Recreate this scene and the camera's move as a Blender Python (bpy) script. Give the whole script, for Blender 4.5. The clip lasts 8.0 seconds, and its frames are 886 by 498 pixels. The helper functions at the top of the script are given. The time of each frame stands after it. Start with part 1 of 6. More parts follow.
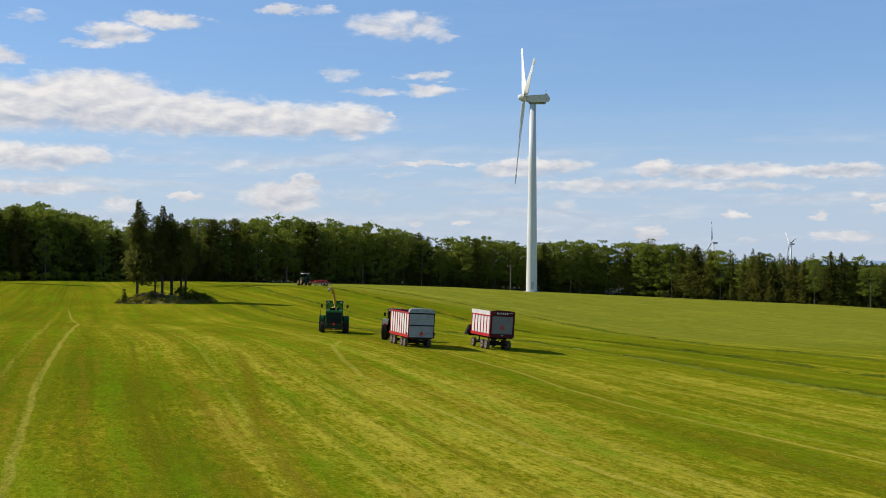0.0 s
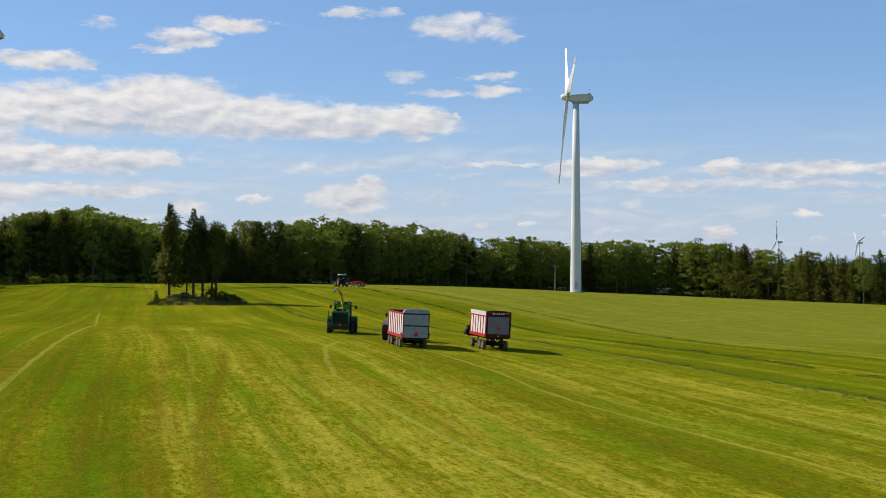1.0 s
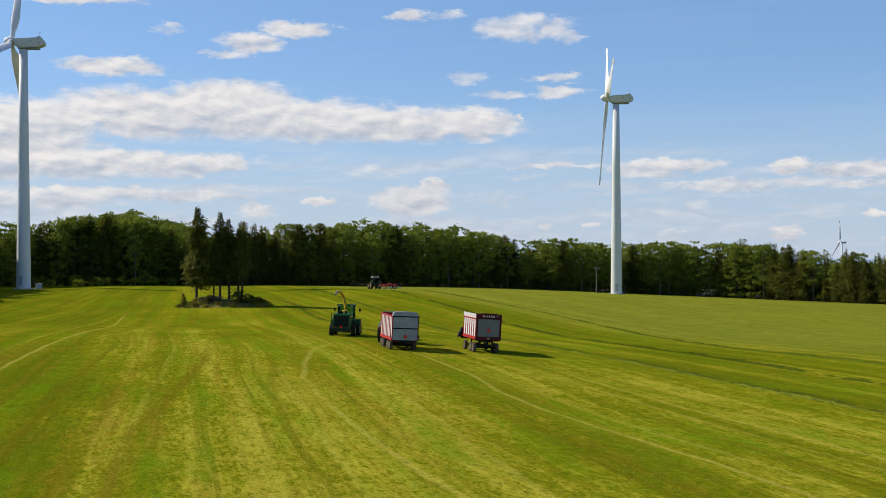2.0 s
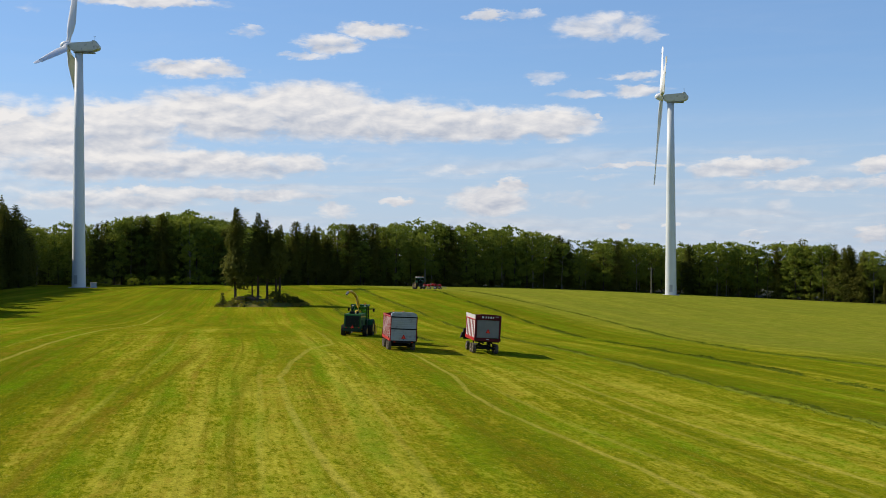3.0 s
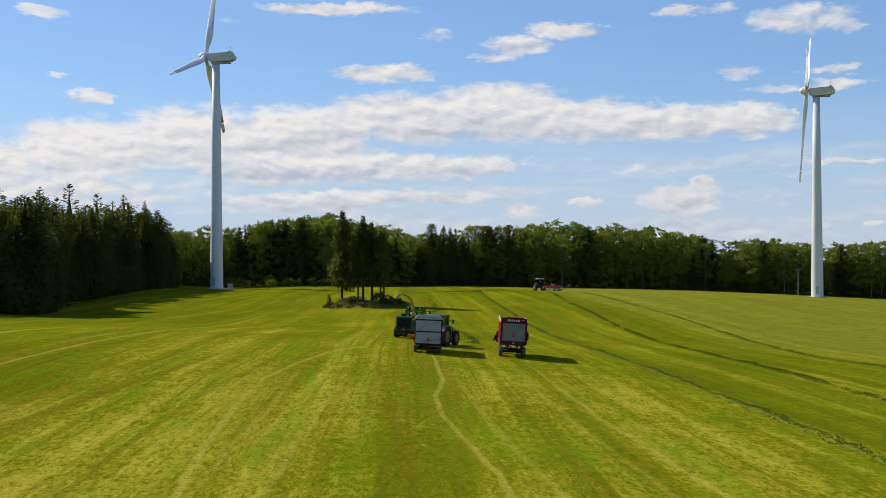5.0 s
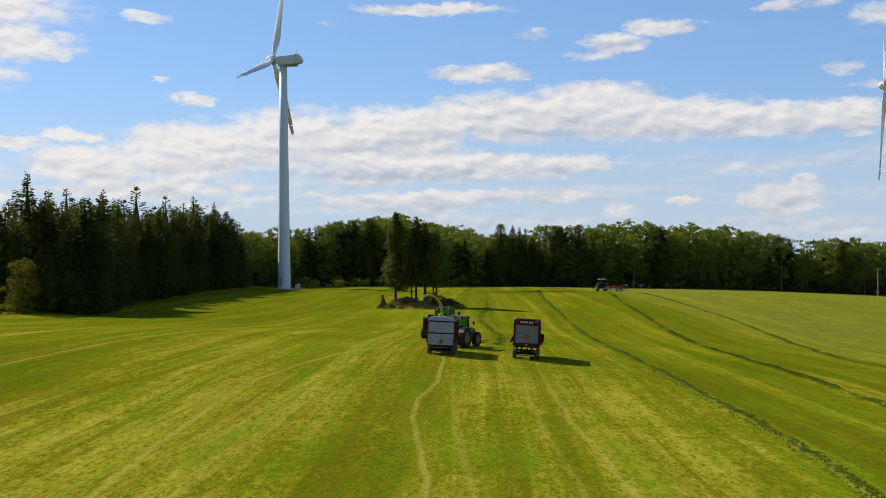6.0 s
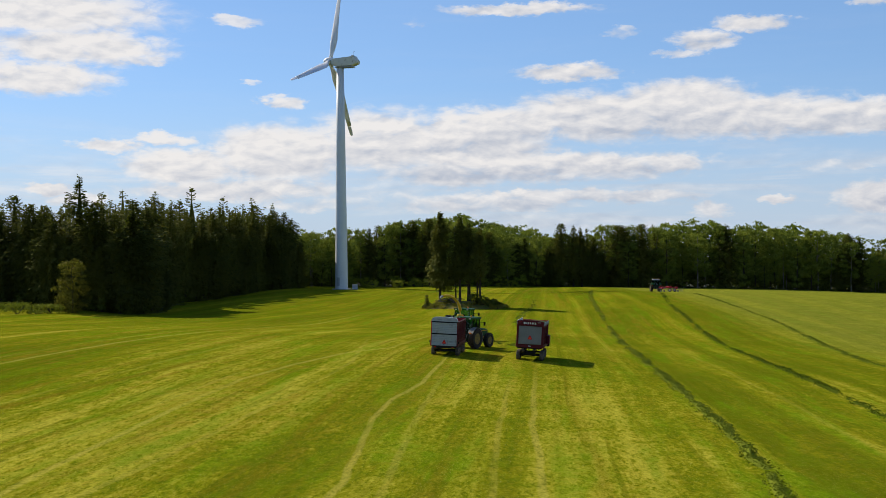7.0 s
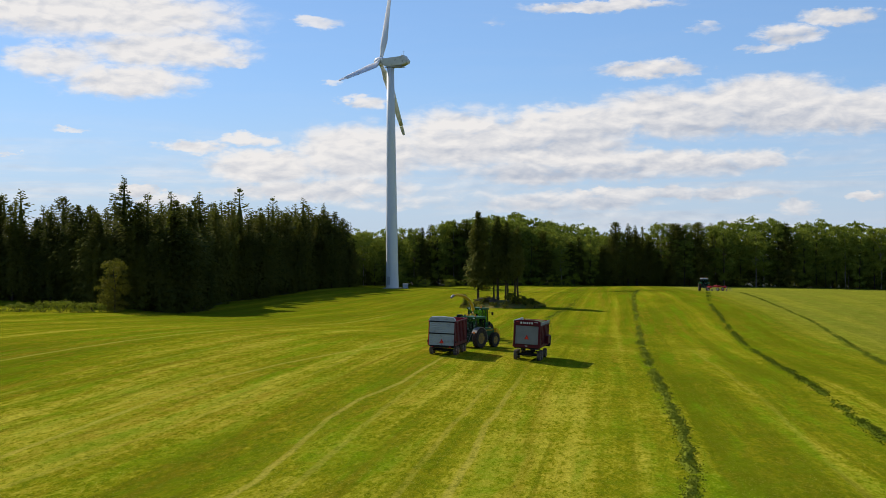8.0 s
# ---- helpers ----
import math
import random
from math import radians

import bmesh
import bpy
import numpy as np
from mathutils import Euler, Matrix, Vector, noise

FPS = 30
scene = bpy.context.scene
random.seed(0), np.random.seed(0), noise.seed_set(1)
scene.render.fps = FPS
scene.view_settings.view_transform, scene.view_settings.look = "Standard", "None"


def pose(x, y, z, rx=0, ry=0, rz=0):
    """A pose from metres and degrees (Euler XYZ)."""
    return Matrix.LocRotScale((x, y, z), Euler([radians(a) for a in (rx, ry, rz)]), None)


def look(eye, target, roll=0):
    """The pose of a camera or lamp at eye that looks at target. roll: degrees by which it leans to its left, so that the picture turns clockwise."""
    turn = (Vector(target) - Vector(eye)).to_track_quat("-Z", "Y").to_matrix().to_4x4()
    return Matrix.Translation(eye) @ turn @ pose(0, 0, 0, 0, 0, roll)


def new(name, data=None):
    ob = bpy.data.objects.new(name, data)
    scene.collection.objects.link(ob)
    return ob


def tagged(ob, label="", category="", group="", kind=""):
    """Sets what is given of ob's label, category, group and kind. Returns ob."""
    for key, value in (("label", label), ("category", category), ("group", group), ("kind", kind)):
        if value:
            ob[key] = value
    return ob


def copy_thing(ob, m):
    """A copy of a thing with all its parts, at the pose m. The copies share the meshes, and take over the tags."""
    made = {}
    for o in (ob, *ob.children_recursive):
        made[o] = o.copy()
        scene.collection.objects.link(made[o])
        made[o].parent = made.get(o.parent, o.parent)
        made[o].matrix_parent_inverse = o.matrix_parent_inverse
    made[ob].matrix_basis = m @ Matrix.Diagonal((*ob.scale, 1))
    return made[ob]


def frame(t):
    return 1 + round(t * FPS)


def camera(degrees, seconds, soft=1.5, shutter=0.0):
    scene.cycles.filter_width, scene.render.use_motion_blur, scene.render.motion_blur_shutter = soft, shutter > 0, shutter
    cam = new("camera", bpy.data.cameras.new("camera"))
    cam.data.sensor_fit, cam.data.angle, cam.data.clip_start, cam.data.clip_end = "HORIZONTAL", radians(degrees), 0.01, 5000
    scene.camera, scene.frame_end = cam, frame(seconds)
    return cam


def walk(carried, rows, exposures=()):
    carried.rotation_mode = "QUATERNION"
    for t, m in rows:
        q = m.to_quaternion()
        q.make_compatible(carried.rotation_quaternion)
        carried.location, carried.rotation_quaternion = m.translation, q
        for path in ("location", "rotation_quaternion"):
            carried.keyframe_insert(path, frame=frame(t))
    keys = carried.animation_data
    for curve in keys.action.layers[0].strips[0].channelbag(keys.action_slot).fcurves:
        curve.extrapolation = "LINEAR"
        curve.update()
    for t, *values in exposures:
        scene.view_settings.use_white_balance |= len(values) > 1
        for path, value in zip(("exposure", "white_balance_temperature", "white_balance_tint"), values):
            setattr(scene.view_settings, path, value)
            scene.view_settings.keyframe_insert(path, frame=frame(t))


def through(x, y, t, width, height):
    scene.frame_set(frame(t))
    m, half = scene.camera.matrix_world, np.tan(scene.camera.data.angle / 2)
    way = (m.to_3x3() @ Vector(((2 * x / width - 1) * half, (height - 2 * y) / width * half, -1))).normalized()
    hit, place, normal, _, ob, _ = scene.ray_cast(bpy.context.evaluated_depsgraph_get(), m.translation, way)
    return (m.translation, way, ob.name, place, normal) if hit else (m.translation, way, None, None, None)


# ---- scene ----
cam = camera(41.2, 8.0, soft=0.5)
PATH = [
    (0, (0.127, 6.395, 8.883), (0.155, 8.395, 8.886), 0.4),
    (0.5, (3.181, 6.244, 8.904), (3.153, 8.243, 8.908), 0.2),
    (1, (6.421, 6.307, 8.877), (6.337, 8.305, 8.881), 0.1),
    (2.5, (16.4, 6.614, 9.016), (16.148, 8.598, 9.024), -0.1),
    (3, (19.938, 7.295, 9.037), (19.616, 9.269, 9.044), -0.0),
    (3.5, (23.5, 8.065, 9.106), (23.106, 10.025, 9.114), -0.0),
    (4, (27.008, 8.766, 9.136), (26.54, 10.711, 9.144), -0.0),
    (4.5, (30.528, 9.652, 9.144), (29.978, 11.575, 9.152), -0.1),
    (6, (40.815, 13.676, 9.301), (40.031, 15.516, 9.31), -0.3),
    (6.5, (44.142, 15.377, 9.282), (43.288, 17.186, 9.29), -0.3),
    (7, (47.35, 17.25, 9.288), (46.432, 19.027, 9.298), -0.4),
    (7.5, (50.545, 19.112, 9.284), (49.565, 20.856, 9.293), -0.5),
    (8, (53.615, 21.053, 9.282), (52.578, 22.763, 9.291), -0.5),
]
walk(cam, [(t, look(eye, target, roll)) for t, eye, target, roll in PATH])

# ---- light ----
SUN_DIR = Vector((-0.80, 0.19, 0.60)).normalized()
scene.view_settings.exposure = 0.0
sun = new("sun", bpy.data.lights.new("sun", "SUN"))
sun.data.energy, sun.data.angle, sun.data.color = 5.0, radians(0.5), (1.0, 0.91, 0.76)
sun.rotation_mode = "QUATERNION"
sun.rotation_quaternion = SUN_DIR.to_track_quat("Z", "Y")

SKY_STRENGTH = 0.1
world = bpy.data.worlds.new("sky")
scene.world = world
world.use_nodes = True


class Nodes:
    """A short way to write node trees."""

    def __init__(self, tree):
        self.tree = tree

    def add(self, kind, inputs=None, **props):
        n = self.tree.nodes.new(kind)
        for k, v in props.items():
            setattr(n, k, v)
        for k, v in (inputs or {}).items():
            self.put(n.inputs[k], v)
        return n

    def put(self, socket, v):
        if isinstance(v, bpy.types.NodeSocket):
            self.tree.links.new(v, socket)
        else:
            socket.default_value = v

    def math(self, op, a, b=0.0, c=0.0, clamp=False):
        n = self.add("ShaderNodeMath", {0: a, 1: b, 2: c}, operation=op, use_clamp=clamp)
        return n.outputs[0]

    def vmath(self, op, a, b=(0, 0, 0)):
        n = self.add("ShaderNodeVectorMath", {0: a, 1: b}, operation=op)
        return n.outputs["Value"] if op in ("LENGTH", "DOT_PRODUCT", "DISTANCE") else n.outputs["Vector"]

    def noise(self, vec, scale, detail=4.0, rough=0.55, out="Fac", dist=0.0):
        n = self.add("ShaderNodeTexNoise", {"Vector": vec, "Scale": scale, "Detail": detail, "Roughness": rough, "Distortion": dist})
        return n.outputs[out]

    def ramp(self, v, a, b, x=0.0, y=1.0, smooth=True):
        n = self.add("ShaderNodeMapRange", {0: v, 1: a, 2: b, 3: x, 4: y}, clamp=True)
        n.interpolation_type = "SMOOTHSTEP" if smooth else "LINEAR"
        return n.outputs[0]

    def mix(self, f, a, b, blend="MIX"):
        n = self.add("ShaderNodeMix", data_type="RGBA", blend_type=blend)
        self.put(n.inputs[0], f)
        self.put(n.inputs[6], a)
        self.put(n.inputs[7], b)
        return n.outputs[2]


# Clouds of the summer sky: bearing from +y, height, half width and half height, in degrees, and how dense each is.
CLOUDS_NORTH = [(-21.2, 8.7, 2.5, 0.44, 0.95), (-16.1, 9.42, 1.3, 0.21, 0.7), (-14.7, 10, 1.6, 0.5, 0.9), (-12.5, 10.7, 1.7, 0.37, 0.95), (-24.6, 6.2, 4, 1.04, 1),
                (-19.5, 6.6, 5, 1.27, 1), (-15.8, 7.3, 3.5, 0.96, 1), (-13.4, 6.4, 6.8, 1.08, 1), (-7.9, 6.2, 6, 0.87, 1), (-21.6, 4.3, 7.7, 0.66, 0.95),
                (-26.4, 3.9, 2.9, 0.78, 0.9), (-20.3, 2.8, 6.5, 0.37, 0.85), (-24.9, 2.6, 3, 0.42, 0.8), (-17.1, 4.3, 3.2, 0.48, 0.9), (-3.9, 6.2, 2.2, 0.81, 1),
                (-1.7, 6.56, 0.3, 0.22, 0.8), (-118.0, 45.6, 0.8, 2.53, 1), (-117.6, 34.0, 0.6, 2.28, 0.95), (-116.1, 27.2, 0.6, 1.37, 0.9)]
CLOUDS_HIGH = [(-18.4, 10.49, 1, 0.25, 0.5), (-8.9, 4, 2, 0.35, 0.5), (-11.5, 2.57, 0.9, 0.24, 0.95), (-14.5, 2, 1, 0.48, 0.7), (-7, 2.5, 2, 0.81, 1),
               (-6, 3.3, 0.8, 0.38, 1), (-2.9, 2.7, 2.7, 0.44, 0.45), (-7, 11.42, 1.1, 0.29, 0.9), (-5.3, 11.47, 1.4, 0.21, 0.6), (-1.6, 10.8, 2.6, 0.66, 0.75),
               (0.6, 10.3, 0.8, 0.37, 0.6), (-4.2, 8.4, 1.1, 0.35, 0.55), (-0.1, 8.43, 1.4, 0.24, 0.7), (0.2, 7.75, 1.5, 0.3, 0.8), (-2.9, 7.64, 1.5, 0.22, 0.6),
               (0.1, 4.19, 3, 0.14, 0.77), (4, 4, 1.9, 0.49, 0.82), (5.6, 4.19, 2.7, 0.33, 0.92), (11.1, 4, 1.1, 0.43, 1), (9, 3.21, 5.6, 0.3, 0.72)]
CLOUDS_EAST = [(14.7, 3.8, 4.4, 0.4, 0.92), (19.5, 3.8, 2.7, 0.36, 0.92), (13.4, 3.14, 5.2, 0.21, 0.72), (6.7, 2.1, 1, 0.49, 0.5), (5.5, 0.91, 0.7, 0.19, 0.6),
               (10.7, 0.9, 0.9, 0.43, 1), (-0.6, 1.28, 0.5, 0.25, 0.8), (1.6, 1.38, 0.4, 0.16, 0.8), (14.6, 1.81, 0.6, 0.24, 0.95), (18.6, 1.75, 0.4, 0.24, 0.95),
               (15.5, 0.61, 0.6, 0.21, 0.6), (19.5, 0.81, 1.5, 0.31, 0.8), (21, 2.69, 1.2, 0.23, 0.7), (21.1, 2.05, 0.4, 0.31, 0.8), (-12.3, 0.7, 3.4, 0.54, 0.5),
               (4, 2.33, 3.8, 0.33, 0.3), (-16.1, 1.3, 3, 0.37, 0.5), (-1.5, 3.66, 1.6, 0.16, 0.4), (17.2, 2.72, 3, 0.16, 0.35)]
CLOUDS_WEST = [(-47.6, 11.3, 7.3, 1.27, 1), (-44.5, 9.7, 4.2, 0.94, 1), (-46.1, 8.2, 3.1, 0.83, 1), (-49.6, 9, 2.2, 0.89, 0.9), (-41.6, 9.16, 1.3, 0.32, 0.8),
               (-37.1, 11.13, 1.3, 0.32, 0.7), (-35.1, 7.4, 1, 0.35, 0.9), (-36.6, 8.29, 0.4, 0.16, 0.6), (-48.6, 5.88, 0.9, 0.13, 0.6), (-51.6, 4.68, 0.8, 0.1, 0.6),
               (-43.2, 5.2, 1.8, 0.35, 0.9), (-40.6, 5.5, 1.6, 0.32, 0.9), (-39.8, 4.3, 3, 0.97, 1), (-35.1, 4.9, 3.8, 1.52, 1), (-37.3, 3.2, 5.4, 0.6, 0.9),
               (-30.2, 5.5, 3.8, 1.58, 1), (-26.4, 6.1, 1.9, 0.95, 1), (-25.8, 5.1, 4.1, 1.36, 1)]
CLOUDS_SOUTHWEST = [(-23.7, 4, 8.8, 0.6, 0.8), (-45.7, 3.2, 1.1, 0.34, 1), (-44.5, 2.7, 1.6, 0.37, 0.8), (-25, 2.5, 4.6, 0.6, 0.8), (-23.7, 2.94, 1.6, 0.27, 0.9),
                    (-23.6, 11.77, 3.8, 0.29, 0.9), (-18.5, 10.56, 0.8, 0.21, 0.6), (-28.6, 11.24, 0.7, 0.21, 0.4), (-33.5, 2.5, 3.3, 0.38, 0.6), (-30.8, 2.8, 3.3, 0.82, 0.5),
                    (-49.4, 2.64, 2.2, 0.21, 0.3), (56, 31.7, 1.2, 4.7, 1), (51.6, 33.9, 27, 5.02, 0.9), (57.1, 24.5, 0.8, 4.37, 1), (52.2, 20, 6, 1.92, 0.7),
                    (-120.3, 28.3, 0.2, 3.72, 1), (55.6, 36.5, 1.8, 5.88, 1), (55.6, 25.2, 1.2, 3.98, 1)]


def sky_tree():
    nt = world.node_tree
    nt.nodes.clear()
    g = Nodes(nt)
    out = g.add("ShaderNodeOutputWorld")
    sky = g.add("ShaderNodeTexSky", sky_type="NISHITA", sun_disc=False)
    sky.sun_elevation = math.asin(SUN_DIR.z)
    sky.sun_rotation = math.atan2(SUN_DIR.x, SUN_DIR.y)
    sky.altitude, sky.air_density, sky.dust_density, sky.ozone_density = 300, 1.0, 0.2, 3.0
    way = g.add("ShaderNodeTexCoord").outputs["Generated"]
    xyz = g.add("ShaderNodeSeparateXYZ", {0: way})
    az = g.math("DEGREES", g.math("ARCTAN2", xyz.outputs[0], xyz.outputs[1]))
    el = g.math("DEGREES", g.math("ARCSINE", xyz.outputs[2]))
    flat = g.add("ShaderNodeCombineXYZ", {0: az, 1: el, 2: 0.0}).outputs[0]
    # billows, drawn out along the horizon
    lie_flat = g.add("ShaderNodeCombineXYZ", {0: g.math("MULTIPLY", az, 0.55), 1: g.math("MULTIPLY", el, 1.25), 2: 0.0}).outputs[0]
    fine = g.noise(lie_flat, 1.3, 8, 0.52, dist=0.35)
    lump = g.noise(g.vmath("ADD", lie_flat, (0.12, -0.34, 0.0)), 1.3, 6, 0.50, dist=0.35)
    warp = g.add("ShaderNodeTexNoise", {"Vector": lie_flat, "Scale": 0.8, "Detail": 3.0}).outputs["Color"]
    bent = g.vmath("ADD", flat, g.vmath("MULTIPLY", g.vmath("SUBTRACT", warp, (0.5, 0.5, 0.5)), (1.5, 0.5, 0.0)))
    curl = g.add("ShaderNodeTexNoise", {"Vector": lie_flat, "Scale": 3.0, "Detail": 5.0, "Roughness": 0.6}).outputs["Color"]
    bent = g.vmath("ADD", bent, g.vmath("MULTIPLY", g.vmath("SUBTRACT", curl, (0.5, 0.5, 0.5)), (1.6, 0.62, 0.0)))
    total, under = None, None
    for a, e, w, h, dense in CLOUDS_NORTH + CLOUDS_HIGH + CLOUDS_EAST + CLOUDS_WEST + CLOUDS_SOUTHWEST:
        d = g.vmath("MULTIPLY", g.vmath("SUBTRACT", bent, (a, e, 0)), (1 / w, 1 / h, 0))
        q = g.ramp(g.vmath("LENGTH", d), 1.5, 0.45, 0.0, dense)
        low = g.math("MULTIPLY", q, g.vmath("DOT_PRODUCT", d, (0, -min(1.0, h / 0.5), 0)))
        total = q if total is None else g.math("MAXIMUM", total, q)
        under = low if under is None else g.math("ADD", under, low)
    # the same broken cloud goes on round the rest of the sky
    view = g.math("MULTIPLY", g.ramp(az, -62, -56), g.ramp(az, 30, 24))
    more = g.ramp(g.noise(way, 4.0, 5), 0.56, 0.8, 0.0, 0.6)
    else_where = g.math("MULTIPLY", g.math("SUBTRACT", 1.0, view), more)
    above = g.math("MULTIPLY", g.math("MULTIPLY", view, g.ramp(el, 13.5, 17.0)), more)
    total = g.math("MAXIMUM", g.math("MAXIMUM", total, else_where), above)
    thick = g.math("ADD", total, g.math("MULTIPLY", g.math("SUBTRACT", fine, 0.5), 1.5))
    thick = g.math("MULTIPLY", g.ramp(thick, 0.10, 0.88), g.ramp(total, 0.02, 0.4))
    thick = g.math("MULTIPLY", thick, g.ramp(total, 0.1, 0.95, 0.42, 0.97, False))
    # a thin veil of haze cloud low down
    drawn = g.add("ShaderNodeCombineXYZ", {0: g.math("MULTIPLY", az, 0.10), 1: g.math("MULTIPLY", el, 1.0), 2: 4.0}).outputs[0]
    veil = g.math("MULTIPLY", g.ramp(g.noise(drawn, 1.0, 6, 0.6, dist=0.4), 0.42, 0.70, 0.0, 0.55), g.ramp(el, 7.0, 3.0, 0.05, 1.0))
    thick = g.math("MAXIMUM", thick, veil)
    shade = g.math("MULTIPLY_ADD", g.math("SUBTRACT", lump, fine), 1.7, g.math("MULTIPLY_ADD", under, 0.30, g.math("ADD", g.ramp(el, 2.0, 6.0, 0.12, 0.0), g.ramp(az, -18.0, -42.0, 0.42, 0.14))), clamp=True)
    cloud = g.mix(shade, CLOUD_LIT, CLOUD_SHADE)
    air = g.mix(1.0, sky.outputs[0], (*[SKY_STRENGTH * c for c in SKY_TINT], 1), "MULTIPLY")
    air = g.mix(g.ramp(el, 20.0, 13.0, 0.0, 0.38), air, (0.265, 0.48, 0.80, 1))
    air = g.mix(g.ramp(el, 9.0, -0.5, 0.0, 0.8), air, HORIZON)
    bg = g.add("ShaderNodeBackground", {"Color": g.mix(thick, air, cloud), "Strength": 1.0})
    nt.links.new(bg.outputs[0], out.inputs[0])


CLOUD_LIT, CLOUD_SHADE, HORIZON = (0.87, 0.84, 0.82, 1), (0.47, 0.51, 0.60, 1), (0.50, 0.595, 0.735, 1)
SKY_TINT = (0.92, 1.03, 1.24)
sky_tree()


# ---- materials ----
def material(name):
    m = bpy.data.materials.new(name)
    m.use_nodes = True
    nt = m.node_tree
    return m, Nodes(nt), nt.nodes["Principled BSDF"]


def plain(name, color, rough=0.5, metal=0.0, wear=0.12, scale=3.0, bump=0.0, dirt=None, dirt_at=0.62):
    """Paint, rubber or metal with soft blotches, fine grain and, where given, dirt."""
    m, g, p = material(name)
    co = g.add("ShaderNodeTexCoord").outputs["Object"]
    big, fine = g.noise(co, scale, 4), g.noise(co, scale * 9, 3)
    v = g.math("ADD", g.math("MULTIPLY", big, 0.65), g.math("MULTIPLY", fine, 0.35))
    lo, hi = [c * (1 - wear) for c in color] + [1], [min(1, c * (1 + wear)) for c in color] + [1]
    col = g.mix(g.ramp(v, 0.3, 0.7), lo, hi)
    if dirt:
        col = g.mix(g.ramp(g.noise(co, scale * 1.7, 6, 0.65), dirt_at - 0.1, dirt_at + 0.12), col, (*dirt, 1))
    g.put(p.inputs["Base Color"], col)
    g.put(p.inputs["Roughness"], g.ramp(v, 0.25, 0.75, max(0.02, rough - 0.1), min(1, rough + 0.12)))
    g.put(p.inputs["Metallic"], metal)
    g.put(p.inputs["Specular IOR Level"], 0.5 if metal or rough < 0.4 else 0.22)
    if bump:
        b = g.add("ShaderNodeBump", {"Height": fine, "Strength": bump, "Distance": 0.01})
        g.put(p.inputs["Normal"], b.outputs[0])
    return m


def leafy(name, dark, light, through=0.25, gloss=0.05):
    m, g, p = material(name)
    rnd = g.add("ShaderNodeObjectInfo").outputs["Random"]
    isl = g.add("ShaderNodeNewGeometry").outputs["Random Per Island"]
    co = g.add("ShaderNodeTexCoord").outputs["Object"]
    v = g.math("ADD", g.math("MULTIPLY", rnd, 0.55), g.math("MULTIPLY", isl, 0.3))
    v = g.math("ADD", v, g.math("MULTIPLY", g.noise(co, 0.45, 2), 0.35))
    col = g.mix(g.ramp(v, 0.2, 0.9, smooth=False), (*dark, 1), (*light, 1))
    g.put(p.inputs["Base Color"], col)
    g.put(p.inputs["Roughness"], 0.75)
    g.put(p.inputs["Specular IOR Level"], gloss)
    tr = g.add("ShaderNodeBsdfTranslucent", {"Color": g.mix(0.5, col, (0.28, 0.34, 0.03, 1))})
    mx = g.add("ShaderNodeMixShader", {0: through, 1: p.outputs[0], 2: tr.outputs[0]})
    g.tree.links.new(mx.outputs[0], g.tree.nodes["Material Output"].inputs[0])
    return m


NEEDLE = leafy("spruce_needles", (0.036, 0.046, 0.012), (0.135, 0.130, 0.022), 0.22, 0.03)
LEAF = leafy("broad_leaves", (0.080, 0.125, 0.022), (0.265, 0.295, 0.045), 0.40)
LEAF_YELLOW = leafy("yellowing_leaves", (0.075, 0.072, 0.012), (0.175, 0.140, 0.020), 0.3)
# Leaf green darkened for shade at the wood's foot; also a dark bush.
UNDER = leafy("dark_shaded_leaves", (0.030, 0.042, 0.008), (0.11, 0.115, 0.016), 0.2)
SHRUB = leafy("shrub_leaves", (0.11, 0.15, 0.012), (0.28, 0.29, 0.03), 0.3)
BARK = plain("bark", (0.055, 0.042, 0.030), 0.9, wear=0.4, scale=6, bump=0.6)
PALE_BARK = plain("pale_bark", (0.25, 0.22, 0.17), 0.8, wear=0.3, scale=2.5, dirt=(0.07, 0.06, 0.05), dirt_at=0.58)
TOWER_WHITE = plain("tower_paint", (0.70, 0.72, 0.70), 0.42, wear=0.03, scale=0.35)
BLADE_WHITE = plain("blade_gelcoat", (0.80, 0.80, 0.78), 0.45, wear=0.05, scale=0.5)
TIP_GREY = plain("tip_gelcoat", (0.45, 0.47, 0.48), 0.4, wear=0.05, scale=0.5)
NACELLE = plain("nacelle_shell", (0.70, 0.69, 0.60), 0.45, wear=0.06, scale=0.8, dirt=(0.42, 0.40, 0.33))
CONCRETE = plain("concrete", (0.38, 0.37, 0.34), 0.9, wear=0.2, scale=2, bump=0.3)


# ---- ground ----
BUMP_X = (-140, -90, -50, -15, 10, 35, 75, 130)
BUMP_Y = (30, 75, 110, 150, 190, 235, 290, 350)
BUMPS = (-0.03, -0.29, -0.34, -0.21, -0.03, 0.4, 0.46, -0.1, -0.07, -0.41, 0.36, 0.28, -0.63, -0.32, 0.65, 0.25, -0.11, -0.38, 0.69, 1.16, 0.28, 0.01, 0.39, 0.4, -0.15, -0.33, -0.31, -0.28, -0.4, -0.38, 0.1, 0.39, -0.05, -0.42, -0.45, 0.36, 0.32, -0.26, 0.04, 0.42, 0.31, 0.3, 0.2, 1.12, 1.15, 0.51, 0.07, -1.17, -0.4, 0.51, 0.61, 0.43, 0.32, 0.16, 0.28, -0.28, -0.12, 0.07, 0.12, 0.44, 0.36, -0.22, -0.58, 0.07)
LEVEL = (0.24, -2.17, -0.72)


